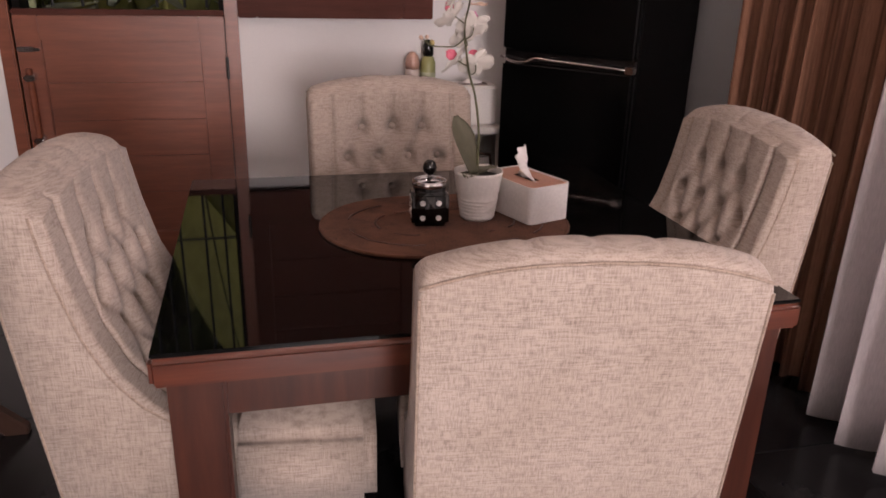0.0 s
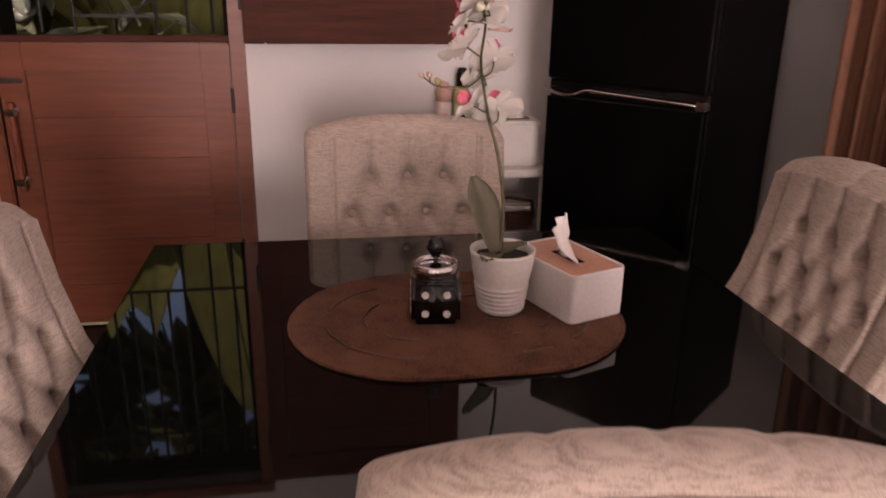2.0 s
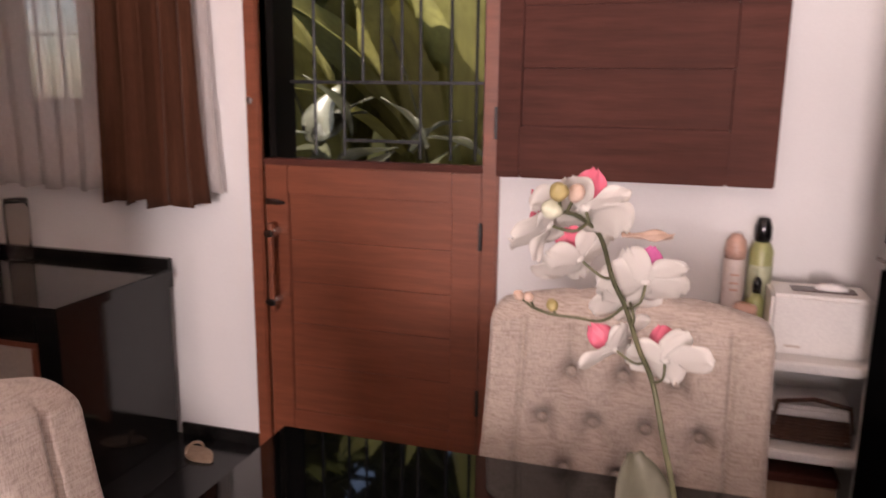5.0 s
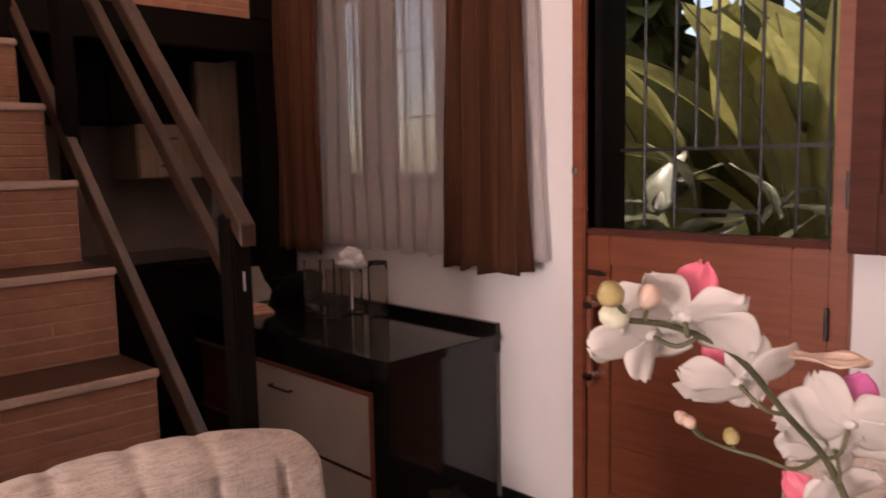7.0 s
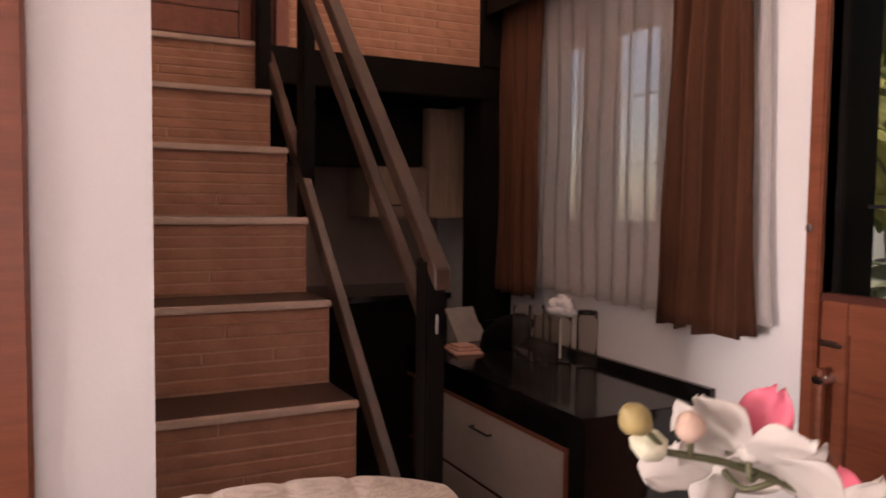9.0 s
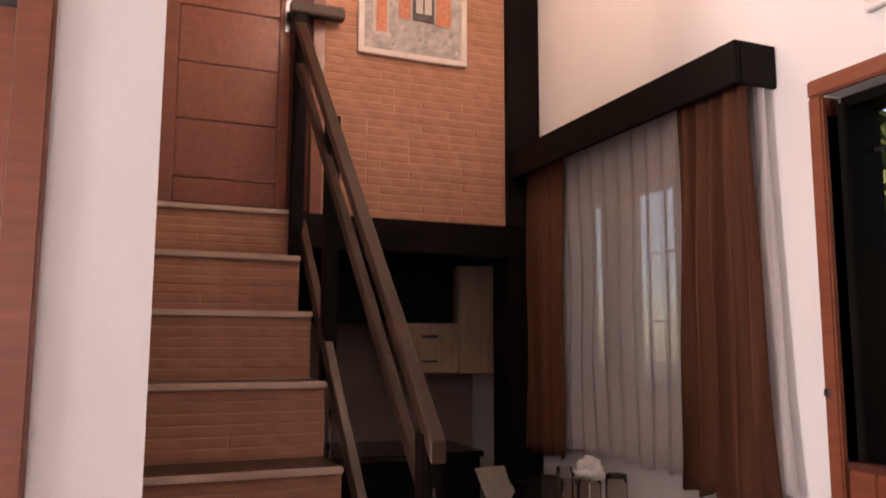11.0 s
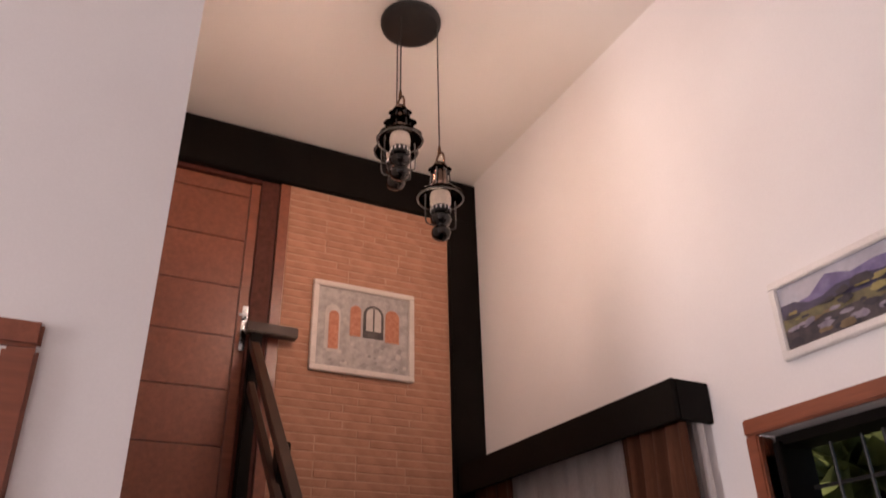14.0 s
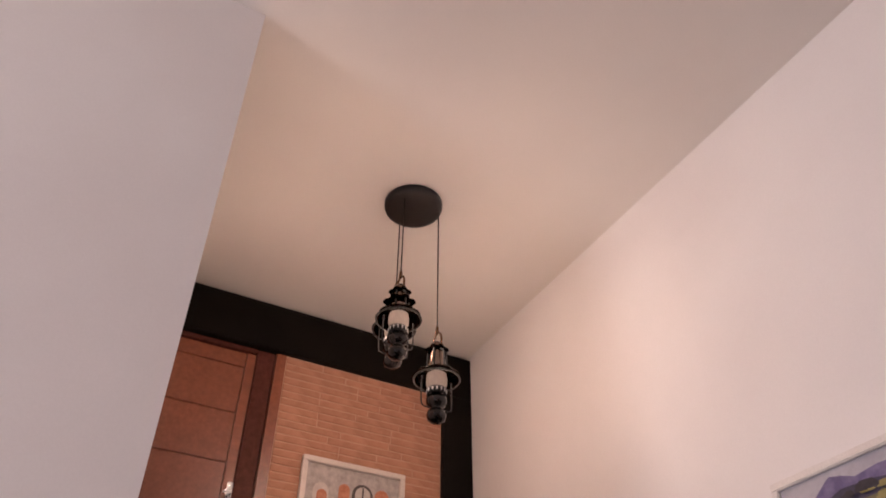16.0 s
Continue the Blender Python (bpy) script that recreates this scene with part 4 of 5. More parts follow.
def lantern(x, y, ztop, group, tiers=False):
    root = thing("pendant_lantern", "dark bronze hurricane-style pendant lantern with a frosted glass chimney", "pendant lamp", pose(x, y, ztop), group)
    zc = CE - 0.04 - ztop
    part("cord", tube([(0, 0, 0.0), (0, 0, zc)], 0.0032, 8), IRON, root)
    part("cord_grip", lathe([(0.004, -0.01), (0.009, -0.004), (0.007, 0.02), (0.004, 0.035)], 12), BRASS, root, smooth=True)
    part("hanger", tube([(0.040 * math.sin(a) * (1 if abs(a) < 2 else 0.9), 0, -0.06 + 0.055 * math.cos(a)) for a in [math.pi * (-0.72 + 1.44 * i / 14) for i in range(15)]], 0.005, 8), BRASS, root, smooth=True)
    part("cap", lathe([(0.010, -0.052), (0.024, -0.058), (0.032, -0.072), (0.036, -0.088), (0.032, -0.096), (0.031, -0.105), (0.036, -0.15), (0.043, -0.19), (0.038, -0.19), (0.031, -0.15), (0.026, -0.105)], 32), CAPM, root, "polished dark bronze cap", True)
    for r0, z0 in ((0.043, -0.080), (0.062, -0.135)) if tiers else ((0.043, -0.080),):
        crown = part("crown", lathe([(r0 - 0.008, z0), (r0, z0 - 0.006), (r0 + 0.004, z0 - 0.016), (r0 - 0.002, z0 - 0.021), (r0 - 0.010, z0 - 0.018)], 48, scallop=0.11, waves=7), AMBER, root, "scalloped smoked glass crown", True)
        crown.visible_shadow = False
    brim = part("brim", lathe([(0.042, -0.186), (0.066, -0.196), (0.088, -0.210), (0.097, -0.221), (0.098, -0.231), (0.091, -0.236), (0.070, -0.222), (0.040, -0.206)], 56, scallop=0.03, waves=10), AMBER, root, "wide scalloped smoked glass brim", True)
    brim.visible_shadow = False
    part("brim_ring", tube([(0.0955 * math.cos(2 * math.pi * i / 40), 0.0955 * math.sin(2 * math.pi * i / 40), -0.233) for i in range(40)], 0.0042, 8, True), IRON, root, "black rim of the brim", True)
    chimney = part("chimney", lathe([(0.040, -0.208), (0.044, -0.228), (0.043, -0.255), (0.036, -0.285), (0.033, -0.285), (0.039, -0.255), (0.040, -0.228), (0.036, -0.208)], 28), FROST, root, "frosted glass chimney", True)
    chimney.visible_shadow = False
    for k in range(4):
        a = math.pi * (0.25 + 0.5 * k)
        part("cap_rib", tube([(0.040 * math.cos(a), 0.040 * math.sin(a), -0.10), (0.047 * math.cos(a), 0.047 * math.sin(a), -0.192)], 0.0032, 6), IRON, root)
    part("burner_ring", lathe([(0.040, -0.276), (0.041, -0.304), (0.036, -0.304), (0.036, -0.276)], 32), IRON, root, "pierced burner gallery", True)
    for i in range(14):
        a = 2 * math.pi * i / 14
        part("gallery_slot", boxes((-0.003, 0.003, -0.0012, 0.0012, -0.007, 0.007), bevel=0.001, seg=1), DOT, root, m=pose(0.0415 * math.cos(a), 0.0415 * math.sin(a), -0.290, 0, 0, math.degrees(a) + 90))
    part("oil_font", lathe([(0.028, -0.305), (0.041, -0.318), (0.044, -0.332), (0.038, -0.350), (0.024, -0.358), (0.020, -0.366), (0.036, -0.378), (0.041, -0.394), (0.036, -0.412), (0.020, -0.424), (0.0, -0.428)], 28), BLACKC, root, "black fuel bowl and knob", True)
    for sgn in (-1, 1):
        part("side_wire", tube(smooth_path([(0, sgn * 0.068, -0.230), (0, sgn * 0.070, -0.28), (0, sgn * 0.069, -0.345), (0, sgn * 0.060, -0.362), (0, sgn * 0.030, -0.366)]), 0.0030, 8), IRON, root, smooth=True)
        part("side_wire", tube(smooth_path([(sgn * 0.036, 0, -0.10), (sgn * 0.060, 0, -0.125), (sgn * 0.064, 0, -0.18), (sgn * 0.075, 0, -0.21)]), 0.0036, 8), IRON, root, smooth=True)
    return root


lantern(-1.307, 2.852, 3.740, "pendant lanterns over the stairs", True)
lantern(-1.305, 3.036, 3.500, "pendant lanterns over the stairs")
lantern(-1.470, 2.905, 3.80, "pendant lanterns over the stairs")


# ---- dining chairs ----
HW = 0.262
ROWS_B = [(0.790, (-0.098, 0.0, 0.098)), (0.712, (-0.147, -0.049, 0.049, 0.147)), (0.635, (-0.098, 0.0, 0.098)), (0.560, (-0.147, -0.049, 0.049, 0.147))]


def seg_dist(p, q, a, b):
    ax, ay = a
    bx, by = b
    dx, dy = bx - ax, by - ay
    t = np.clip(((p - ax) * dx + (q - ay) * dy) / (dx * dx + dy * dy), 0, 1)
    return np.hypot(p - ax - t * dx, q - ay - t * dy)


def inner_profile(v):
    """Forward offset of the inner face at height z of the scooped back."""
    zs = [0.47, 0.50, 0.54, 0.60, 0.68, 0.78, 0.87, 0.92]
    ys = [0.37, 0.30, 0.245, 0.195, 0.155, 0.125, 0.105, 0.098]
    return np.interp(v, zs, ys)


def tuft(s, z):
    """Depth of the buttoned quilting at width s and height z."""
    fold = np.full(s.shape, 1.0)
    pinch = np.zeros(s.shape)
    for zb, row in ROWS_B:
        for sb_ in row:
            pinch = np.maximum(pinch, np.exp(-(np.hypot(s - sb_, z - zb) / 0.0185) ** 2))
    for (z1, r1), (z2, r2) in zip(ROWS_B, ROWS_B[1:]):
        for a in r1:
            for b in r2:
                if abs(a - b) < 0.06:
                    fold = np.minimum(fold, seg_dist(s, z, (a, z1), (b, z2)))
    d = 0.008 + 0.008 * (1 - np.exp(-(fold / 0.019) ** 2))
    for a in ROWS_B[0][1]:
        d -= 0.013 * np.exp(-np.abs(s - a) / 0.008) * np.clip((z - 0.78) / 0.02, 0, 1) * np.clip((0.90 - z) / 0.05, 0.35, 1)
    d -= 0.038 * pinch
    edge = np.abs(s)
    blend = np.clip((edge - 0.178) / 0.018, 0, 1)
    d = d * (1 - blend) + 0.012 * blend
    d -= 0.013 * np.exp(-((edge - 0.193) / 0.0045) ** 2)
    return d


def top_arch(s):
    """Rise of the rounded top at width s."""
    return 0.018 + 0.040 * (1 - (np.abs(s) / HW) ** 2.4)


def chair_back():
    ns = 135
    s = np.linspace(-HW, HW, ns)
    loop = []
    for z in np.linspace(0.29, 0.89, 14):
        loop.append((0.075 * (0.90 - z) / 0.61, z, 0, z))
    for a in np.linspace(0.15, 1.0, 8):
        th = math.pi * (1 - a)
        loop.append((0.049 + 0.049 * math.cos(th), 0.892 + 0.022 * math.sin(th), 0, 0.90))
    for z in np.linspace(0.886, 0.475, 96):
        loop.append((float(inner_profile(z)), float(z), 1, float(z)))
    loop.append((0.37, 0.29, 0, 0.29))
    verts, faces = [], []
    arch_h = top_arch(s) - 0.012 * np.clip((np.abs(s) - 0.245) / 0.017, 0, 1) ** 2
    for y, z, inner, zr in loop:
        t = max(0.0, (z - 0.62) / 0.30)
        dz = arch_h * min(1.0, t) ** 1.4
        dep = tuft(s, np.full(ns, z)) if inner else np.zeros(ns)
        if not inner and zr >= 0.9:
            dep_top = sum(-0.004 * np.exp(-((s - a) / 0.012) ** 2) for a in ROWS_B[0][1])
            dz = dz + dep_top
        side = 0.010 * np.clip((np.abs(s) - HW + 0.012) / 0.012, 0, 1) ** 2
        for i in range(ns):
            yy = y + dep[i] * (1 if inner else 0)
            yy += (-side[i] if inner else side[i] * 0.5)
            verts.append((float(s[i]), float(yy), float(z + dz[i])))
    m = len(loop)
    for j in range(m):
        k = (j + 1) % m
        for i in range(ns - 1):
            faces.append((j * ns + i, j * ns + i + 1, k * ns + i + 1, k * ns + i))
    faces.append([j * ns for j in range(m)])
    faces.append([j * ns + ns - 1 for j in range(m)][::-1])
    me = bpy.data.meshes.new("t")
    me.from_pydata(verts, [], faces)
    bm = bmesh.new()
    bm.from_mesh(me)
    bpy.data.meshes.remove(me)
    bmesh.ops.recalc_face_normals(bm, faces=bm.faces)
    return bm


def chair_edge(side, front):
    """Line of the piping along a side of the back."""
    pts = []
    sx = side * (HW - 0.001)
    if front:
        for z in np.linspace(0.475, 0.90, 20):
            t = max(0.0, (z - 0.62) / 0.30)
            pts.append((sx, float(inner_profile(z)) - 0.007, float(z) + 0.006 * min(1, t) ** 1.4))
    else:
        for z in np.linspace(0.30, 0.89, 14):
            t = max(0.0, (z - 0.62) / 0.30)
            pts.append((sx, 0.075 * (0.90 - z) / 0.61 + 0.003, float(z) + 0.006 * min(1, t) ** 1.4))
    return pts


def dining_chair():
    root = thing("dining_chair", "beige linen button-tufted dining chair with a scooped back", "chair", None, "chairs round the table")
    part("backrest", chair_back(), LINEN, root, smooth=True)
    part("seat", boxes((-HW - 0.004, HW + 0.004, 0.372, 0.660, 0.285, 0.474), bevel=0.026, seg=4), LINEN, root, smooth=True)
    for zb, row in ROWS_B[:3]:
        for sb_ in row:
            part("button", lathe([(0.0, -0.005), (0.010, -0.004), (0.0115, 0.0), (0.009, 0.004), (0.0, 0.006)], 14), LINEN, root, smooth=True,
                 m=Matrix.Translation((sb_, float(inner_profile(zb)) - 0.019, zb + float(top_arch(sb_)) * max(0.0, (zb - 0.62) / 0.3) ** 1.4)) @ Matrix.Rotation(radians(-84), 4, 'X'))
    for side in (-1, 1):
        part("piping", tube(chair_edge(side, True), 0.0032, 6), PIPING, root, smooth=True)
        part("piping", tube(chair_edge(side, False), 0.0030, 6), PIPING, root, smooth=True)
    top = []
    for sv in np.linspace(-HW, HW, 40):
        dz = float(top_arch(sv))
        top.append((float(sv), 0.0015, 0.895 + dz * 0.92))
    part("piping", tube(top, 0.0032, 6), PIPING, root, "piped seam across the back", True)
    for lx in (-0.225, 0.225):
        for ly in (0.115, 0.605):
            bm = boxes((-0.024, 0.024, -0.024, 0.024, 0, 0.284), bevel=0.004)
            for v in bm.verts:
                k = 0.62 + 0.38 * v.co.z / 0.284
                v.co.x *= k
                v.co.y *= k
            part("leg", bm, LEGW, root, "dark tapered wooden leg", m=Matrix.Translation((lx, ly, 0)))
    return root


chair = dining_chair()
chair.matrix_basis = pose(0.662, 3.008, 0, 0, 0, 180)
front_chair = copy_thing(chair, pose(0.700, 1.395, 0, 0, 0, -8))
front_chair.scale = (0.99, 1.0, 0.975)
copy_thing(chair, pose(-0.195, 2.065, 0, 0, 0, -97))
copy_thing(chair, pose(1.564, 2.238, 0, 0, 0, 88))

# ---- dining table ----
TX0, TX1, TY0, TY1, TZ = 0.05, 1.25, 1.640, 2.695, 0.717
tb = thing("dining_table", "mahogany dining table with an inset black glass top", "table")
part("glass_top", boxes((TX0, TX1, TY0, TY1, TZ - 0.008, TZ), bevel=0.002), BLACKGLASS, tb, "glossy black glass top")
part("sub_top", boxes((TX0 + 0.03, TX1 - 0.03, TY0 + 0.03, TY1 - 0.03, TZ - 0.05, TZ - 0.0085)), LEGW, tb)
for r in ((TX0 - 0.004, TX1 + 0.004, TY0 - 0.006, TY0 + 0.028), (TX0 - 0.004, TX1 + 0.004, TY1 - 0.028, TY1 + 0.004),
          (TX0 - 0.004, TX0 + 0.028, TY0 + 0.0285, TY1 - 0.0285), (TX1 - 0.028, TX1 + 0.004, TY0 + 0.0285, TY1 - 0.0285)):
    part("edge_board", boxes((*r, TZ - 0.062, TZ - 0.0088), bevel=0.009, seg=3), TABLEW, tb, smooth=False)
for r in ((TX0 + 0.03, TX1 - 0.03, TY0 + 0.035, TY0 + 0.055), (TX0 + 0.03, TX1 - 0.03, TY1 - 0.055, TY1 - 0.035),
          (TX0 + 0.03, TX0 + 0.05, TY0 + 0.056, TY1 - 0.056), (TX1 - 0.05, TX1 - 0.03, TY0 + 0.056, TY1 - 0.056)):
    part("apron", boxes((*r, TZ - 0.145, TZ - 0.0625), bevel=0.003), LEGW, tb)
for lx in (TX0 + 0.018, TX1 - 0.113):
    for ly in (TY0 + 0.018, TY1 - 0.113):
        part("leg", boxes((lx, lx + 0.095, ly, ly + 0.095, 0, TZ - 0.0626), bevel=0.006), LEGW, tb)


# ---- things on the table ----
def stadium(cx, cy, hw, hh, n=18):
    r = hh
    a = hw - r
    pts = []
    for i in range(n + 1):
        t = -math.pi / 2 + math.pi * i / n
        pts.append((cx + a + r * math.cos(t), cy + r * math.sin(t)))
    for i in range(n + 1):
        t = math.pi / 2 + math.pi * i / n
        pts.append((cx - a + r * math.cos(t), cy + r * math.sin(t)))
    return pts


pm = thing("placemat", "brown braided oval table mat", "placemat", pose(0.672, 2.198, TZ + 0.0005))
bm = bmesh.new()
f = bm.faces.new([bm.verts.new((x, y, 0.0)) for x, y in stadium(0, 0, 0.304, 0.222)])
r_ = bmesh.ops.extrude_face_region(bm, geom=[f])
bmesh.ops.translate(bm, verts=[v for v in r_["geom"] if isinstance(v, bmesh.types.BMVert)], vec=(0, 0, 0.0062))
bmesh.ops.recalc_face_normals(bm, faces=bm.faces)
part("base", bm, MAT, pm)
part("braid", tube([(x, y, 0.0032) for x, y in stadium(0, 0, 0.3025, 0.2205)], 0.0042, 6, True), MAT, pm, "bound outer edge", True)
for d, gaps in ((0.066, (3, 9, 10, 20, 27, 28)), (0.135, (2, 3, 12, 13, 22, 31, 32))):
    line = stadium(0.0, 0, 0.306 - d, 0.224 - d)
    run = []
    for k in range(len(line) + 1):
        if k in gaps or k == len(line):
            if len(run) > 1:
                part("stitching", tube(run, 0.0026, 6), LEGW, pm, "dark stitched oval")
            run = []
        else:
            run.append((line[k][0] + 0.0012 * math.sin(k * 2.7), line[k][1] + 0.0015 * math.sin(k * 1.9), 0.0061 + 0.0004 * math.sin(k * 3.1)))
MZ = TZ + 0.0068

dc = thing("dice_ashtray", "black ceramic dice-shaped ashtray with white dots, chrome rim and ball knob", "ashtray", pose(0.631, 2.203, MZ, 0, 0, -7))
part("body", boxes((-0.044, 0.044, -0.044, 0.044, 0.0, 0.084), bevel=0.009, seg=4), BLACKC, dc, smooth=True)
for face in range(4):
    spots = [(-0.019, 0.020), (0.019, 0.020), (-0.019, 0.056), (0.019, 0.056)] + ([(-0.019, 0.038), (0.019, 0.038)] if face in (1, 3) else [])
    for a, z in spots:
        part("dot", lathe([(0.0068, 0.0), (0.0066, 0.0012), (0.0, 0.0016)], 18), DOT, dc, m=Matrix.Rotation(radians(90 * face), 4, 'Z') @ Matrix.Translation((a, -0.0437, z + 0.003)) @ Matrix.Rotation(radians(90), 4, 'X'))
part("collar", lathe([(0.037, 0.083), (0.0385, 0.086), (0.0385, 0.090), (0.033, 0.090), (0.033, 0.083)], 40), BLACKC, dc, smooth=True)
part("rim", lathe([(0.036, 0.0885), (0.0405, 0.091), (0.0415, 0.098), (0.0405, 0.104), (0.037, 0.107), (0.0325, 0.105), (0.031, 0.099), (0.033, 0.0885)], 48), CHROME, dc, "chrome rim", True)
part("tray", lathe([(0.0325, 0.0925), (0.015, 0.090), (0.0, 0.089)], 30), BLACKC, dc, "dark hollow", True)
part("rod", tube([(0, 0, 0.09), (0, 0, 0.128)], 0.0045, 10), CHROME, dc)
part("knob", lathe([(0.0, 0.116), (0.008, 0.118), (0.0155, 0.128), (0.0165, 0.136), (0.0135, 0.147), (0.007, 0.1525), (0.0, 0.153)], 24), BLACKC, dc, "black ball knob", True)

pot = thing("orchid_plant", "white artificial orchid with pink lips in a ribbed white pot", "plant", pose(0.757, 2.220, MZ))
prof = [(0.0, 0.0), (0.038, 0.0), (0.041, 0.003)]
for i in range(24):
    z = 0.006 + i * 0.0022
    prof.append((0.0415 + z * 0.16 + 0.0013 * math.sin(i * 2 * math.pi / 4.0), z))
prof += [(0.0525, 0.07), (0.0575, 0.100), (0.0585, 0.112), (0.0600, 0.114), (0.0600, 0.120), (0.0570, 0.120), (0.0550, 0.112), (0.050, 0.09), (0.0, 0.088)]
part("pot", lathe(prof, 48), CERAMIC, pot, "white ceramic pot with horizontal ribs", True)
sb2 = bmesh.new()
bmesh.ops.create_uvsphere(sb2, u_segments=24, v_segments=10, radius=0.054)
for v in sb2.verts:
    v.co = Vector((v.co.x, v.co.y, 0.100 + 0.22 * v.co.z + 0.004 * noise.noise(v.co * 90)))
part("moss", sb2, SOIL, pot, "dark moss", True)


def blade(length, width, curve, fold, n=12, m=7, tip=1.4, wave=0.0):
    """A leaf or petal along +y with thickness, curved up by curve and folded along its middle."""
    bm = bmesh.new()
    rows = []
    for i in range(n + 1):
        t = i / n
        w = width * (math.sin(math.pi * min(1, 0.06 + 0.94 * t) ** (1 / tip)) ** 0.75 if 0 < t < 1 else 0.04)
        y = length * t
        zc = curve * t * t
        rows.append([bm.verts.new((w * u, y, zc + fold * abs(u) * w + wave * math.sin(9 * t + 3 * u) * abs(u))) for u in [-1 + 2 * k / (m - 1) for k in range(m)]])
    for a, b in zip(rows, rows[1:]):
        for k in range(m - 1):
            bm.faces.new((a[k], a[k + 1], b[k + 1], b[k]))
    th = 0.0012 if length < 0.3 else 0.004
    r = bmesh.ops.solidify(bm, geom=bm.faces[:], thickness=th)
    bmesh.ops.recalc_face_normals(bm, faces=bm.faces)
    return bm


O = Vector((0.757, 2.220, MZ))
BACK = Vector((0.005, 0.043, -0.003))
stem_pts = [Vector(p) - O + (BACK if p[2] > 1.05 else Vector((0, 0.01, 0))) for p in ((0.757, 2.225, 0.83), (0.756, 2.218, 0.93), (0.738, 2.198, 1.02), (0.720, 2.174, 1.073), (0.706, 2.150, 1.113), (0.693, 2.127, 1.158), (0.682, 2.090, 1.194),
                                    (0.675, 2.035, 1.240), (0.663, 1.990, 1.262), (0.654, 1.958, 1.270))]
sp = smooth_path(stem_pts, 5)
part("stem", tube(sp, [0.0032 - 0.0017 * i / len(sp) for i in range(len(sp))], 8), STEM, pot, smooth=True)


def petal_mesh(length, width, cup, seed):
    """A rounded, slightly cupped petal along +y with a softly waved rim."""
    r = random.Random(seed)
    ph, ph2 = r.uniform(0, 6), r.uniform(0, 6)
    n, m = 12, 9
    verts, faces = [], []
    for i in range(n + 1):
        t = 1 - (1 - i / n) ** 1.4
        w = width * max(0.30, math.sqrt(max(0.0, 1 - ((t - 0.56) / 0.44) ** 2)) if t > 0.56 else 0.26 + 0.74 * math.sin(0.5 * math.pi * t / 0.56) ** 0.95)
        for k in range(m):
            u = -1 + 2 * k / (m - 1)
            rim_ = max(abs(u), t) ** 4
            z = cup * (t * t - 0.35 * t) + 0.16 * w * u * u + 0.0020 * rim_ * math.sin(9 * t + ph + 5 * u) + 0.0010 * math.sin(7 * u + ph2) * t
            verts.append((w * u, length * t + 0.0009 * rim_ * math.sin(6 * u + ph2), z))
    top = len(verts)
    verts += [(x, y, z - 0.0007) for x, y, z in verts]
    for i in range(n):
        for k in range(m - 1):
            q = (i * m + k, i * m + k + 1, (i + 1) * m + k + 1, (i + 1) * m + k)
            faces.append(q)
            faces.append(tuple(top + v for v in q[::-1]))
    ring = list(range(m)) + [i * m + m - 1 for i in range(1, n + 1)] + [n * m + k for k in range(m - 2, -1, -1)] + [i * m for i in range(n - 1, 0, -1)]
    for a, b in zip(ring, ring[1:] + ring[:1]):
        faces.append((b, a, top + a, top + b))
    me = bpy.data.meshes.new("t")
    me.from_pydata(verts, [], faces)
    bm = bmesh.new()
    bm.from_mesh(me)
    bpy.data.meshes.remove(me)
    return bm


for rx, rz, ln, wd, cv in ((66, 30, 0.150, 0.034, -0.012), (22, -70, 0.066, 0.020, -0.02), (20, 150, 0.062, 0.020, -0.02)):
    part("leaf", petal_mesh(ln, wd, cv, 17), OLEAF, pot, "broad olive-green leaf", True, pose(-0.012, 0.0, 0.108, rx, 0, rz))


def orchid_flower(at, normal, lip_way, size, seed, lip_mat, lip_len=0.030):
    """A bloom on its stalk's end, facing along normal, its lip turned to lip_way."""
    r = random.Random(seed)
    z = Vector(normal).normalized()
    y = -(Vector(lip_way) - z * z.dot(Vector(lip_way))).normalized()
    x = y.cross(z)
    base = Matrix.Translation(Vector(at) - O + BACK) @ Matrix((x, y, z)).transposed().to_4x4()
    for i, (ang, ln, wd) in enumerate(((0, 0.037, 0.0140), (134, 0.037, 0.0140), (226, 0.037, 0.0140), (66, 0.042, 0.0245), (294, 0.042, 0.0245))):
        part("petal", petal_mesh(ln * size * r.uniform(.94, 1.06), wd * size * r.uniform(.94, 1.06), r.uniform(-0.012, 0.014), seed * 7 + i), PETAL, pot, smooth=True,
             m=base @ pose(0, 0, 0.0008 if i > 2 else 0.0, 0, 0, ang + r.uniform(-7, 7)) @ pose(0, 0, 0, r.uniform(2, 16), r.uniform(-8, 8), 0))
    part("lip", petal_mesh(lip_len * size, 0.0125 * size, 0.012, seed * 7 + 5), lip_mat, pot, "pink lip", True, base @ pose(0, 0, 0.002, 40, 0, 180))
    for sg in (-1, 1):
        part("side_lobe", petal_mesh(0.017 * size, 0.008 * size, 0.004, seed * 7 + 6), lip_mat, pot, "pink side lobe", True, base @ pose(0, 0, 0.002, 58, 0, 180 + 48 * sg))
    part("column", lathe([(0.0, 0.011), (0.003, 0.010), (0.004, 0.004), (0.0045, 0.0)], 10), lip_mat, pot, "pink centre", True, base)
    part("receptacle", lathe([(0.0, -0.003), (0.003, -0.002), (0.0055, 0.0006), (0.003, 0.0022), (0.0, 0.0025)], 12), PETAL, pot, smooth=True, m=base)
    return base.translation


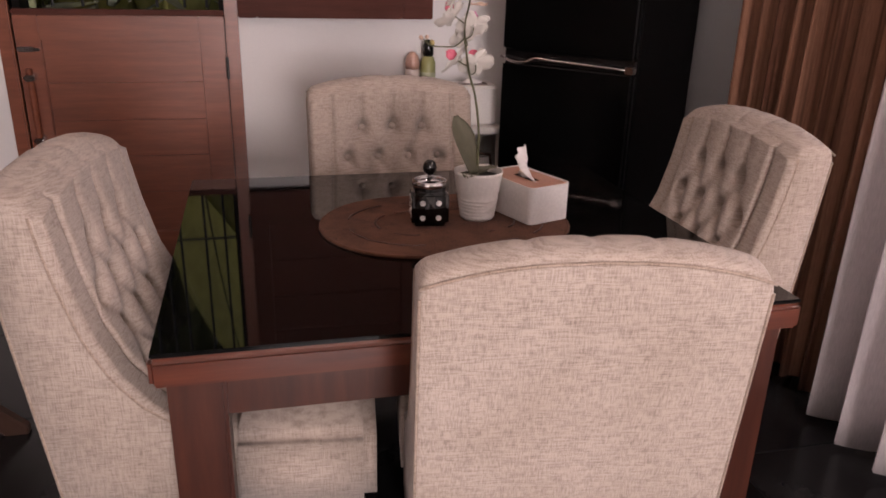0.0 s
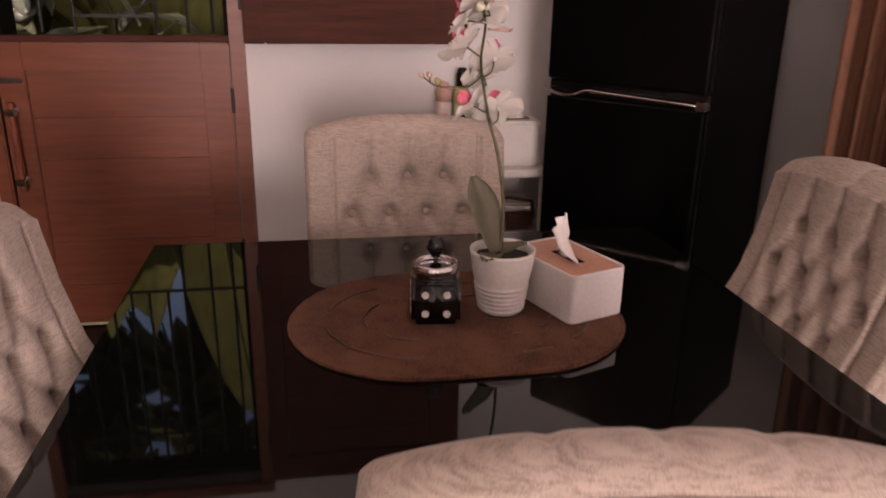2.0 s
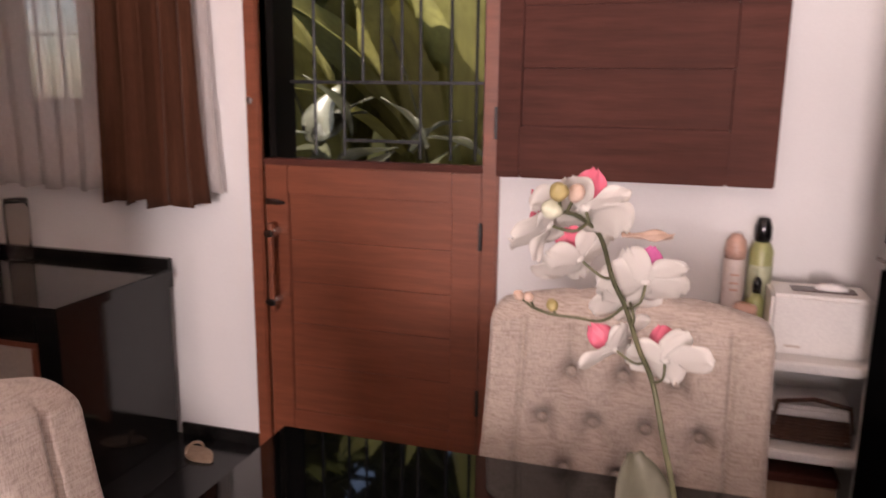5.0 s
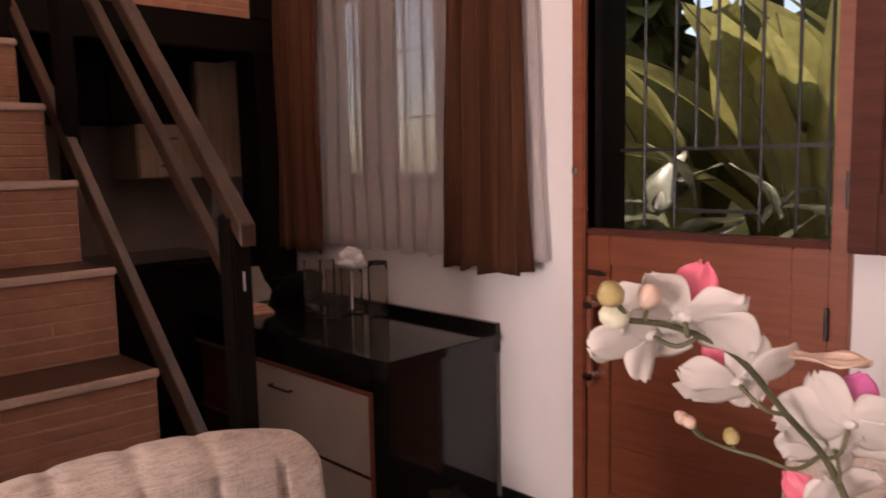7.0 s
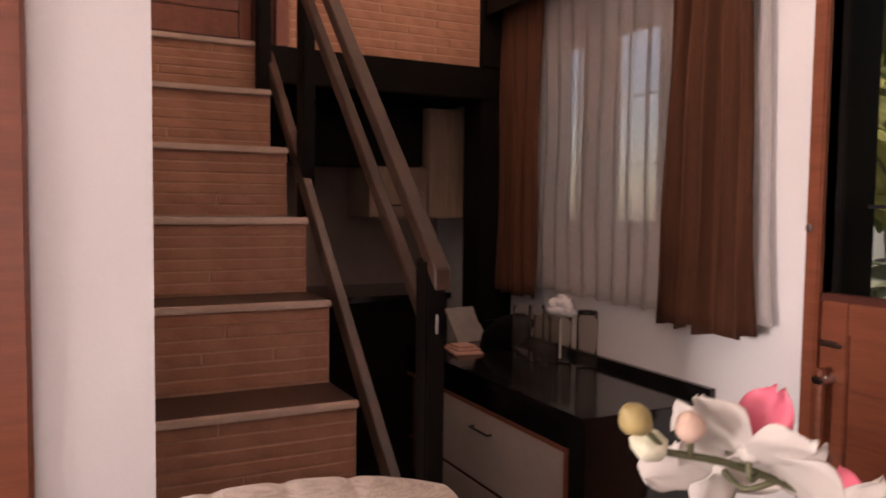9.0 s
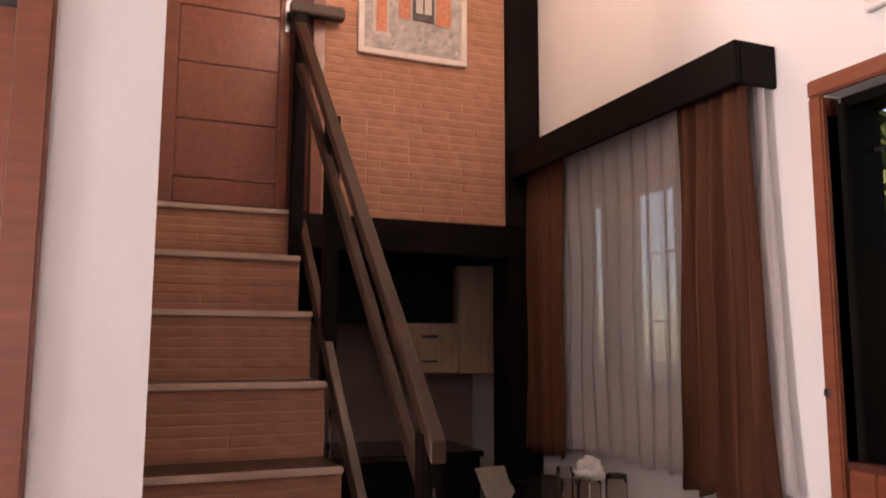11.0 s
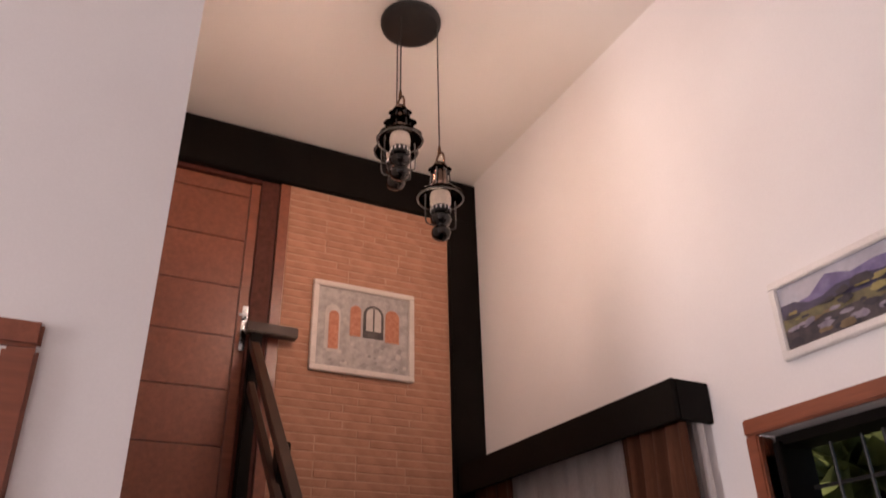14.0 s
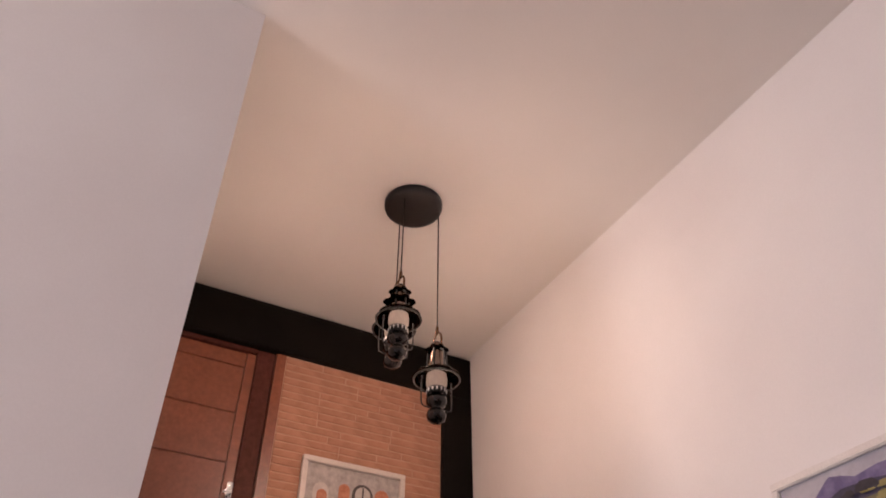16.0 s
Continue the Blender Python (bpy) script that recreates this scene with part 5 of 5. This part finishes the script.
AWAY = Vector((-0.52, 0.84, 0.0))
UP = Vector((0, 0, 1))
LEFTWARD = Vector((-0.85, -0.53, 0))
for i, (p, up_, left_, lip_way, sz, mm) in enumerate((
        ((0.655, 2.081, 1.211), 0.35, 0.25, UP + 0.5 * LEFTWARD, 1.0, LIP), ((0.709, 2.117, 1.187), 0.45, -0.35, UP - 0.2 * LEFTWARD, 1.0, LIPM),
        ((0.683, 2.154, 1.110), 0.30, 0.30, UP + 1.2 * LEFTWARD, 1.0, LIP), ((0.730, 2.162, 1.101), 0.25, -0.45, UP + 0.3 * LEFTWARD, 1.05, LIP),
        ((0.667, 1.990, 1.268), 0.55, -0.30, UP - 0.3 * LEFTWARD, 0.92, LIP), ((0.640, 2.004, 1.252), 0.30, 0.55, UP + 0.1 * LEFTWARD, 0.88, LIP),
        ((0.694, 2.140, 1.165), 0.10, 0.0, UP + 0.2 * LEFTWARD, 0.9, LIP))):
    tip = orchid_flower(p, AWAY + (up_ + 0.45) * UP + 1.3 * left_ * LEFTWARD, lip_way, sz, 40 + i, mm)
    root_pt = min(sp, key=lambda q: (q - tip + Vector((0, 0, 0.028))).length)
    part("pedicel", tube(smooth_path([root_pt, (root_pt + tip) / 2 - AWAY * 0.008 + Vector((0, 0, -0.004)), tip], 4), 0.0014, 6), STEM, pot, smooth=True)
part("bract", petal_mesh(0.042, 0.008, 0.006, 91), BUDP, pot, "dry peach-brown bract", True, Matrix.Translation(Vector((0.688, 2.075, 1.236)) - O + BACK) @ pose(0, 0, 0, -6, 15, -75))


def bud(at, r, mm, root_pt):
    c = Vector(at) - O + BACK
    way = (c - root_pt).normalized()
    part("bud", lathe([(0.0, -r * 1.05), (r * 0.62, -r * 0.85), (r * 0.96, -0.15 * r), (r * 0.90, 0.35 * r), (r * 0.5, r * 0.95), (0.0, r * 1.2)], 18, scallop=0.05, waves=3), mm, pot, "closed bud", True,
         Matrix.Translation(c) @ way.to_track_quat('Z', 'Y').to_matrix().to_4x4())
    part("pedicel", tube([root_pt, c - way * r * 0.8], 0.0013, 6), STEM, pot)


for at, r, mm in (((0.655, 1.940, 1.286), 0.0068, BUD), ((0.649, 1.953, 1.272), 0.0072, BUDW), ((0.664, 1.960, 1.283), 0.0064, BUDP)):
    bud(at, r, mm, sp[-1] if mm is not BUDP else sp[-3])
side = [Vector(p) - O + BACK for p in ((0.692, 2.124, 1.162), (0.672, 2.134, 1.143), (0.645, 2.143, 1.141), (0.622, 2.140, 1.143), (0.606, 2.128, 1.152))]
ss = smooth_path(side, 4)
part("side_stem", tube(ss, 0.0015, 6), STEM, pot, smooth=True)
for at, r, mm, k in (((0.594, 2.127, 1.162), 0.0052, BUDP, -1), ((0.605, 2.118, 1.164), 0.0050, BUDP, -2), ((0.623, 2.146, 1.150), 0.0060, BUD, -6)):
    bud(at, r, mm, ss[k])

tbx = thing("tissue_box", "white tissue box with a pinkish wooden lid and a pulled tissue", "tissue box", pose(0.8875, 2.243, MZ, 0, 0, 20))


def rounded_rect(hx, hy, r, n=8):
    pts = []
    for cx, cy, a0 in ((hx - r, hy - r, 0), (-hx + r, hy - r, 90), (-hx + r, -hy + r, 180), (hx - r, -hy + r, 270)):
        for k in range(n + 1):
            a = radians(a0 + 90 * k / n)
            pts.append((cx + r * math.cos(a), cy + r * math.sin(a)))
    return pts


part("body", stacked([(rounded_rect(0.0605, 0.098, 0.014), 0.0), (rounded_rect(0.0625, 0.1, 0.016), 0.002), (rounded_rect(0.0625, 0.1, 0.016), 0.0915), (rounded_rect(0.0617, 0.0992, 0.0152), 0.093),
                      (rounded_rect(0.0598, 0.0973, 0.0133), 0.093), (rounded_rect(0.0590, 0.0965, 0.0125), 0.0915), (rounded_rect(0.0590, 0.0965, 0.0125), 0.086)]), WHITEP, tbx)
part("lid", stacked([(rounded_rect(0.0586, 0.0961, 0.0122), 0.0862), (rounded_rect(0.0586, 0.0961, 0.0122), 0.0900), (rounded_rect(0.0578, 0.0953, 0.0118), 0.0906)]), PINKW, tbx, "pinkish wooden lid")
part("slot", boxes((-0.010, 0.010, -0.042, 0.034, 0.0907, 0.0912)), BLACKC, tbx, "dark slot")
bm = bmesh.new()
rows = []
for i in range(15):
    t = i / 14
    turn = radians(90 - 78 * t)
    half = 0.034 * (1 - t) ** 1.5 + 0.012 + 0.012 * t * t
    cx, cy, cz = -0.004 * t, -0.008 + 0.030 * t, 0.090 + 0.072 * t
    row = []
    for k in range(17):
        u = -1 + k / 8
        fold_ = (0.0075 * (1 - 0.4 * t)) * math.sin(5.5 * u + 2.2 * t) + 0.003 * math.sin(13 * u + 5 * t)
        row.append(bm.verts.new((cx + half * u * math.cos(turn) - fold_ * math.sin(turn), cy + half * u * math.sin(turn) + fold_ * math.cos(turn),
                                 cz + t * (0.012 * u - 0.010 * abs(u) ** 2) + 0.002 * math.sin(7 * u + 9 * t) * t)))
    rows.append(row)
for a, b in zip(rows, rows[1:]):
    for k in range(16):
        bm.faces.new((a[k], a[k + 1], b[k + 1], b[k]))
ts = part("tissue", bm, TISSUE, tbx, "crumpled white tissue", True)
ts.modifiers.new("thickness", 'SOLIDIFY').thickness = 0.0008

# ---- fridge ----
fr = thing("refrigerator", "tall glossy black two-door refrigerator with a chrome-edged handle gap", "refrigerator", pose(1.565, 3.04, 0, 0, 0, -50))
# local: x from -0.56 to 0 along the front, y to the back
part("body", boxes((-0.56, 0.0, 0.045, 0.62, 0.03, 1.66), bevel=0.008), FRIDGES, fr, "charcoal steel cabinet")
part("lower_door", boxes((-0.56, 0.0, 0.0, 0.043, 0.05, 0.955), bevel=0.012, seg=3), FRIDGE, fr, "glossy black lower door")
part("upper_door", boxes((-0.56, 0.0, 0.0, 0.043, 0.995, 1.655), bevel=0.012, seg=3), FRIDGE, fr, "glossy black freezer door")
part("gap", boxes((-0.555, -0.005, 0.02, 0.044, 0.956, 0.994)), BLACKC, fr)
part("handle", tube(smooth_path([(-0.56, -0.004, 0.972), (-0.49, -0.016, 0.957), (-0.44, -0.018, 0.96), (-0.40, -0.010, 0.975), (-0.30, -0.008, 0.972), (-0.02, -0.008, 0.965)]), 0.0055, 8), CHROME, fr, "chrome handle edge", True)
part("handle_cap", boxes((-0.03, 0.004, -0.014, 0.02, 0.952, 0.978), bevel=0.004), CHROME, fr)
for x in (-0.5, -0.06):
    for y in (0.1, 0.55):
        part("foot", lathe([(0.02, 0.0), (0.02, 0.03)], 12), BLACKC, fr, m=Matrix.Translation((x, y, 0)))

# ---- white shelf rack with toiletries ----
sh = thing("shelf_rack", "white open shelf rack against the wall", "shelf", pose(0, 0, 0))
for z in (0.13, 0.385, 0.635):
    part("shelf", boxes((0.83, 1.262, 3.56, 3.86, z, z + 0.028), bevel=0.004), WHITEP, sh)
for x in (0.832, 1.236):
    for y in (3.565, 3.83):
        part("post", boxes((x, x + 0.022, y, y + 0.022, 0.0, 0.634), bevel=0.003), WHITEP, sh)
tb2 = thing("white_tissue_dispenser", "large white rectangular tissue dispenser on the shelf", "tissue box", pose(1.125, 3.70, 0.6635))
part("body", boxes((-0.125, 0.125, -0.08, 0.08, 0, 0.165), bevel=0.010, seg=3), WHITEP, tb2)
part("slot", boxes((-0.07, 0.09, -0.03, 0.03, 0.1652, 0.168), bevel=0.001), LEGW, tb2, "dark slot")
bm = bmesh.new()
bmesh.ops.create_uvsphere(bm, u_segments=20, v_segments=10, radius=1)
for v in bm.verts:
    q = 1 + 0.4 * noise.noise(v.co * 3.1)
    v.co = Vector((v.co.x * 0.04 * q + 0.03, v.co.y * 0.02 * q, 0.172 + v.co.z * 0.014 * q))
part("tissue", bm, TISSUE, tb2, smooth=True)
part("label_bar", boxes((-0.085, -0.045, -0.0825, -0.0802, 0.022, 0.028)), DRAWERF, tb2)


def bottle(name, x, y, prof_, mm, cap, capm, label):
    root = thing(name, label, "bottle", pose(x, y, 0.6635))
    part("body", lathe(prof_, 24), mm, root, smooth=True)
    part("cap", lathe(cap, 20), capm, root, smooth=True)
    return root


LIME = mat("yellow_green_plastic", (0.30, 0.31, 0.12), (0.40, 0.40, 0.18), 0.35, 12, 90, 0.0)
ROSEG = mat("rose_gold_plastic", (0.55, 0.33, 0.26), (0.66, 0.42, 0.34), 0.28, 12, 90, 0.0)
PALEB = mat("pale_pink_plastic", (0.62, 0.52, 0.48), (0.70, 0.60, 0.55), 0.4, 12, 90, 0.0)
b1 = bottle("pump_bottle", 0.985, 3.83, [(0.0, 0), (0.03, 0), (0.033, 0.01), (0.033, 0.24), (0.024, 0.262), (0.018, 0.268)], LIME,
            [(0.020, 0.266), (0.024, 0.275), (0.024, 0.31), (0.016, 0.335), (0.0, 0.338)], BLACKC, "yellow-green spray bottle with a black head")
part("band", lathe([(0.0334, 0.10), (0.0336, 0.11), (0.0336, 0.19), (0.0334, 0.20)], 24), mat("pale_green_label", (0.42, 0.44, 0.28), (0.5, 0.52, 0.36), 0.5, 20, 90, 0.0), b1, "pale printed label", True)
b2 = bottle("spray_can", 0.915, 3.83, [(0.0, 0), (0.031, 0), (0.032, 0.006), (0.032, 0.205), (0.028, 0.215)], PALEB,
            [(0.030, 0.213), (0.0315, 0.235), (0.027, 0.265), (0.014, 0.283), (0.0, 0.287)], ROSEG, "pale pink can with a rose-gold dome cap")
for z in (0.12, 0.14, 0.165):
    part("label_bar", boxes((-0.012, 0.012, -0.0335, -0.0318, z, z + 0.006)), ROSEG, b2)
bottle("small_jar", 0.945, 3.735, [(0.0, 0), (0.034, 0), (0.036, 0.008), (0.036, 0.06), (0.03, 0.066)], PALEB, [(0.033, 0.066), (0.034, 0.09), (0.028, 0.10), (0.0, 0.102)], ROSEG, "squat rose-coloured cosmetic jar")
bottle("dropper_bottle", 0.975, 3.76, [(0.0, 0), (0.02, 0), (0.021, 0.006), (0.021, 0.11), (0.010, 0.13)], LIME, [(0.012, 0.13), (0.013, 0.16), (0.006, 0.175), (0.0, 0.176)], BLACKC, "small green bottle with a black cap")
WICK = woven("dark_wicker", (0.03, 0.013, 0.008), (0.09, 0.04, 0.025), 160, 1.0)
bs = thing("wicker_basket", "dark brown wicker basket with a pale cloth lining", "basket", pose(1.13, 3.70, 0.4135))
part("body", boxes((-0.10, 0.10, -0.08, 0.08, 0, 0.085), bevel=0.015, seg=3), WICK, bs)
part("lining", boxes((-0.103, 0.103, -0.083, 0.083, 0.075, 0.108), bevel=0.010, seg=3), TISSUE, bs, "pale cloth lining")
part("handle", tube([(-0.10, -0.085, 0.05), (-0.09, -0.088, 0.12), (0.0, -0.088, 0.135), (0.09, -0.088, 0.12), (0.10, -0.085, 0.05)], 0.007, 8), WICK, bs, smooth=True)
for i in range(7):
    part("weave_band", tube([(-0.101 + 0.0005 * i, -0.0815, 0.012 + 0.01 * i), (0.0, -0.083, 0.012 + 0.01 * i), (0.101, -0.0815, 0.012 + 0.01 * i)], 0.0042, 6), WICK, bs)
ob_ = thing("storage_box", "brown storage box on the lowest shelf", "box", pose(1.08, 3.71, 0.1585))
part("body", boxes((-0.13, 0.13, -0.10, 0.10, 0, 0.14), bevel=0.004), CABW, ob_)
part("lid", boxes((-0.134, 0.134, -0.104, 0.104, 0.1405, 0.165), bevel=0.004), LEAFW, ob_)


# ---- garden beyond the doorway and window ----
setting("ground", boxes((-60, 60, N + 0.2, 90, -0.25, -0.12), (-60, 60, -60, S - 0.2, -0.25, -0.12)), EARTH, "dark garden earth", "ground")
gw = tagged(part("garden_wall", boxes((-2.9, 6, 7.6, 7.8, -0.12, 2.3), bevel=0.02), FENCE, None), "mossy yellow-green garden wall", "wall", kind="structure")


def plant(name, label, x, y, count, length, width, mm, seed, lean, height, trunk=None):
    r = random.Random(seed)
    root = thing(name, label, "plant", pose(x, y, -0.12))
    if trunk:
        part("trunk", tube([(0, 0, 0), (0.03, 0.02, height * 0.5), (0.0, 0.05, height)], [trunk, trunk * 0.8, trunk * 0.55], 12), BARK, root, smooth=True)
    meshes = []
    for k in range(4):
        bm = blade(length * r.uniform(0.85, 1.1), width * r.uniform(0.85, 1.15), -length * r.uniform(0.25, 0.55), 0.3, 12, 7, 1.3, 0.012)
        me = bpy.data.meshes.new("leaf")
        bm.to_mesh(me)
        bm.free()
        me.materials.append(mm)
        for f_ in me.polygons:
            f_.use_smooth = True
        meshes.append(me)
    for i in range(count):
        o = new("leaf", meshes[i % 4])
        o.parent = root
        h = height * r.uniform(0.35 if not trunk else 0.7, 1.0)
        o.matrix_basis = Matrix.Translation((r.uniform(-.08, .08), r.uniform(-.08, .08), h)) @ Euler((radians(r.uniform(lean[0], lean[1])), radians(r.uniform(-25, 25)), radians(360 * i / count + r.uniform(-25, 25)))).to_matrix().to_4x4()
    return root


for i, (x, y) in enumerate(((-1.5, 6.1), (-0.75, 5.75), (0.35, 6.0), (-0.2, 6.3), (-1.15, 6.6))):
    plant("banana_plant", "banana plant with broad yellow-green leaves", x, y, 13, 1.2, 0.17, LEAFA, 100 + i, (40, 84), 1.45, 0.08)
for i, (x, y) in enumerate(((-0.35, 4.75), (-1.25, 4.8), (0.3, 4.8), (-0.8, 4.7))):
    plant("shrub", "grey-green broad-leaved garden shrub", x, y, 26, 0.36, 0.085, LEAFC, 200 + i, (-10, 80), 1.3)
for i, (x, y) in enumerate(((-0.6, 6.7), (0.9, 6.6), (-2.1, 6.8), (2.2, 6.8), (-1.4, 7.1), (0.2, 7.2))):
    plant("garden_tree", "leafy garden tree with glossy green leaves", x, y, 60, 0.62, 0.15, LEAFB, 300 + i, (-60, 88), 4.3, 0.09)

for i, (x, y, h) in enumerate(((-2.7, 6.3, 3.3), (-1.75, 6.0, 2.7), (-3.3, 6.9, 3.0))):
    plant("garden_tree", "leafy garden tree with glossy green leaves", x, y, 90, 0.55, 0.13, LEAFB, 330 + i, (-60, 88), h, 0.07)


def upright_banana(x, y, seed, leaves):
    """A young banana plant whose broad ribbed blades stand nearly upright."""
    r = random.Random(seed)
    root = thing("banana_plant", "banana plant with tall upright yellow-green leaves", "plant", pose(x, y, -0.12))
    part("trunk", tube([(0, 0, 0), (0.02, 0.01, 0.4), (0.0, 0.02, 0.85)], [0.075, 0.06, 0.04], 12), LEAFB, root, "pale green stalk", True)
    for k in range(leaves):
        ln, wd = r.uniform(1.4, 1.9), r.uniform(0.24, 0.36)
        bm = bmesh.new()
        rows = []
        for i in range(29):
            t = i / 28
            w = wd * (math.sin(math.pi * min(1.0, 0.04 + 0.95 * t) ** 0.9) ** 0.6 if t < 1 else 0.02)
            rows.append([bm.verts.new((w * u, ln * t, -0.30 * ln * t ** 3 + 0.22 * abs(u) * w + 0.006 * math.sin(38 * t + 5 * abs(u)) * abs(u))) for u in [-1 + j / 5 for j in range(11)]])
        for a, b in zip(rows, rows[1:]):
            for j in range(10):
                bm.faces.new((a[j], a[j + 1], b[j + 1], b[j]))
        bmesh.ops.solidify(bm, geom=bm.faces[:], thickness=0.002)
        m = pose(0, 0, 0.55 + 0.06 * k, r.uniform(72, 86), 0, r.uniform(-70, 70) + (180 if k % 2 else 0))
        leaf = part("leaf", bm, LEAFA, root, smooth=True, m=m)
        part("midrib", tube([(0, ln * i / 10, -0.30 * ln * (i / 10) ** 3 - 0.004) for i in range(11)], [0.013 - 0.001 * i for i in range(11)], 8), STEM, leaf, "pale midrib", True)
    return root


for i, (x, y) in enumerate(((-0.15, 5.35), (-0.62, 5.75), (0.42, 5.55), (-1.25, 5.6), (-0.35, 6.3), (0.75, 6.2))):
    upright_banana(x, y, 700 + i, 5)

# ---- floor tiles and bricks, piece by piece ----
floor = setting("floor", boxes((-3.5, E, S, N, -0.12, -0.004)), GROUT, "glossy black tiled floor", "floor")
tile_me = bpy.data.meshes.new("tile")
bm = boxes((-0.2985, 0.2985, -0.2985, 0.2985, -0.0035, 0.0), bevel=0.0012, seg=1)
bm.to_mesh(tile_me)
bm.free()
tile_me.materials.append(TILE)
for i in range(9):
    for j in range(13):
        cx, cy = E - 0.30 - 0.6 * i, N - 0.30 - 0.6 * j
        if cx < -3.4 or cy < S or (cx < W - 0.3 and cy < 0.2):
            continue
        o = new("tile", tile_me)
        o.parent = floor
        o.matrix_basis = Matrix.Translation((cx, cy, 0))


def brick_mesh(length, height, depth):
    me = bpy.data.meshes.new("brick")
    b = boxes((-depth / 2, depth / 2, -length / 2, length / 2, -height / 2, height / 2), bevel=0.0022, seg=1)
    b.to_mesh(me)
    b.free()
    me.materials.append(BRICK)
    return me


BL = [0.22, 0.29, 0.36, 0.44]
COURSE = 0.0418
BM = [brick_mesh(l - 0.004, COURSE - 0.0045, 0.0105) for l in BL]
br = random.Random(77)


def lay(parent, x, y0, y1, z0, courses, course, long_share=0.0):
    for c in range(courses):
        y = y0
        whole = br.random() < long_share
        while y < y1 - 0.05:
            k = br.randrange(4)
            ln = BL[k]
            rest = y1 - y
            if whole:
                ln_use = rest
            elif ln > rest or rest - ln < 0.12:
                ln_use = rest if rest <= 0.48 else rest / 2
            else:
                ln_use = ln
            k = min(range(4), key=lambda q: abs(BL[q] - ln_use))
            o = new("brick", BM[k])
            o.parent = parent
            o.matrix_basis = Matrix.LocRotScale((x + br.uniform(-0.0012, 0.0016), y + ln_use / 2, z0 + (c + 0.5) * course), None, (1, (ln_use - 0.004) / (BL[k] - 0.004), (course - 0.0045) / (COURSE - 0.0045)))
            y += ln_use


lay(brick_wall, BX - 0.0095, 2.714, 3.688, 2.053, 45, 1.874 / 45)
for k in range(8):
    foot = STEP_TOPS[k - 1] if k else 0.0
    lay(stairs, X1 - k * RUN - 0.0170, SY0, SY1, foot + 0.001, 6, (STEP_TOPS[k] - foot - 0.026) / 6, 0.7)
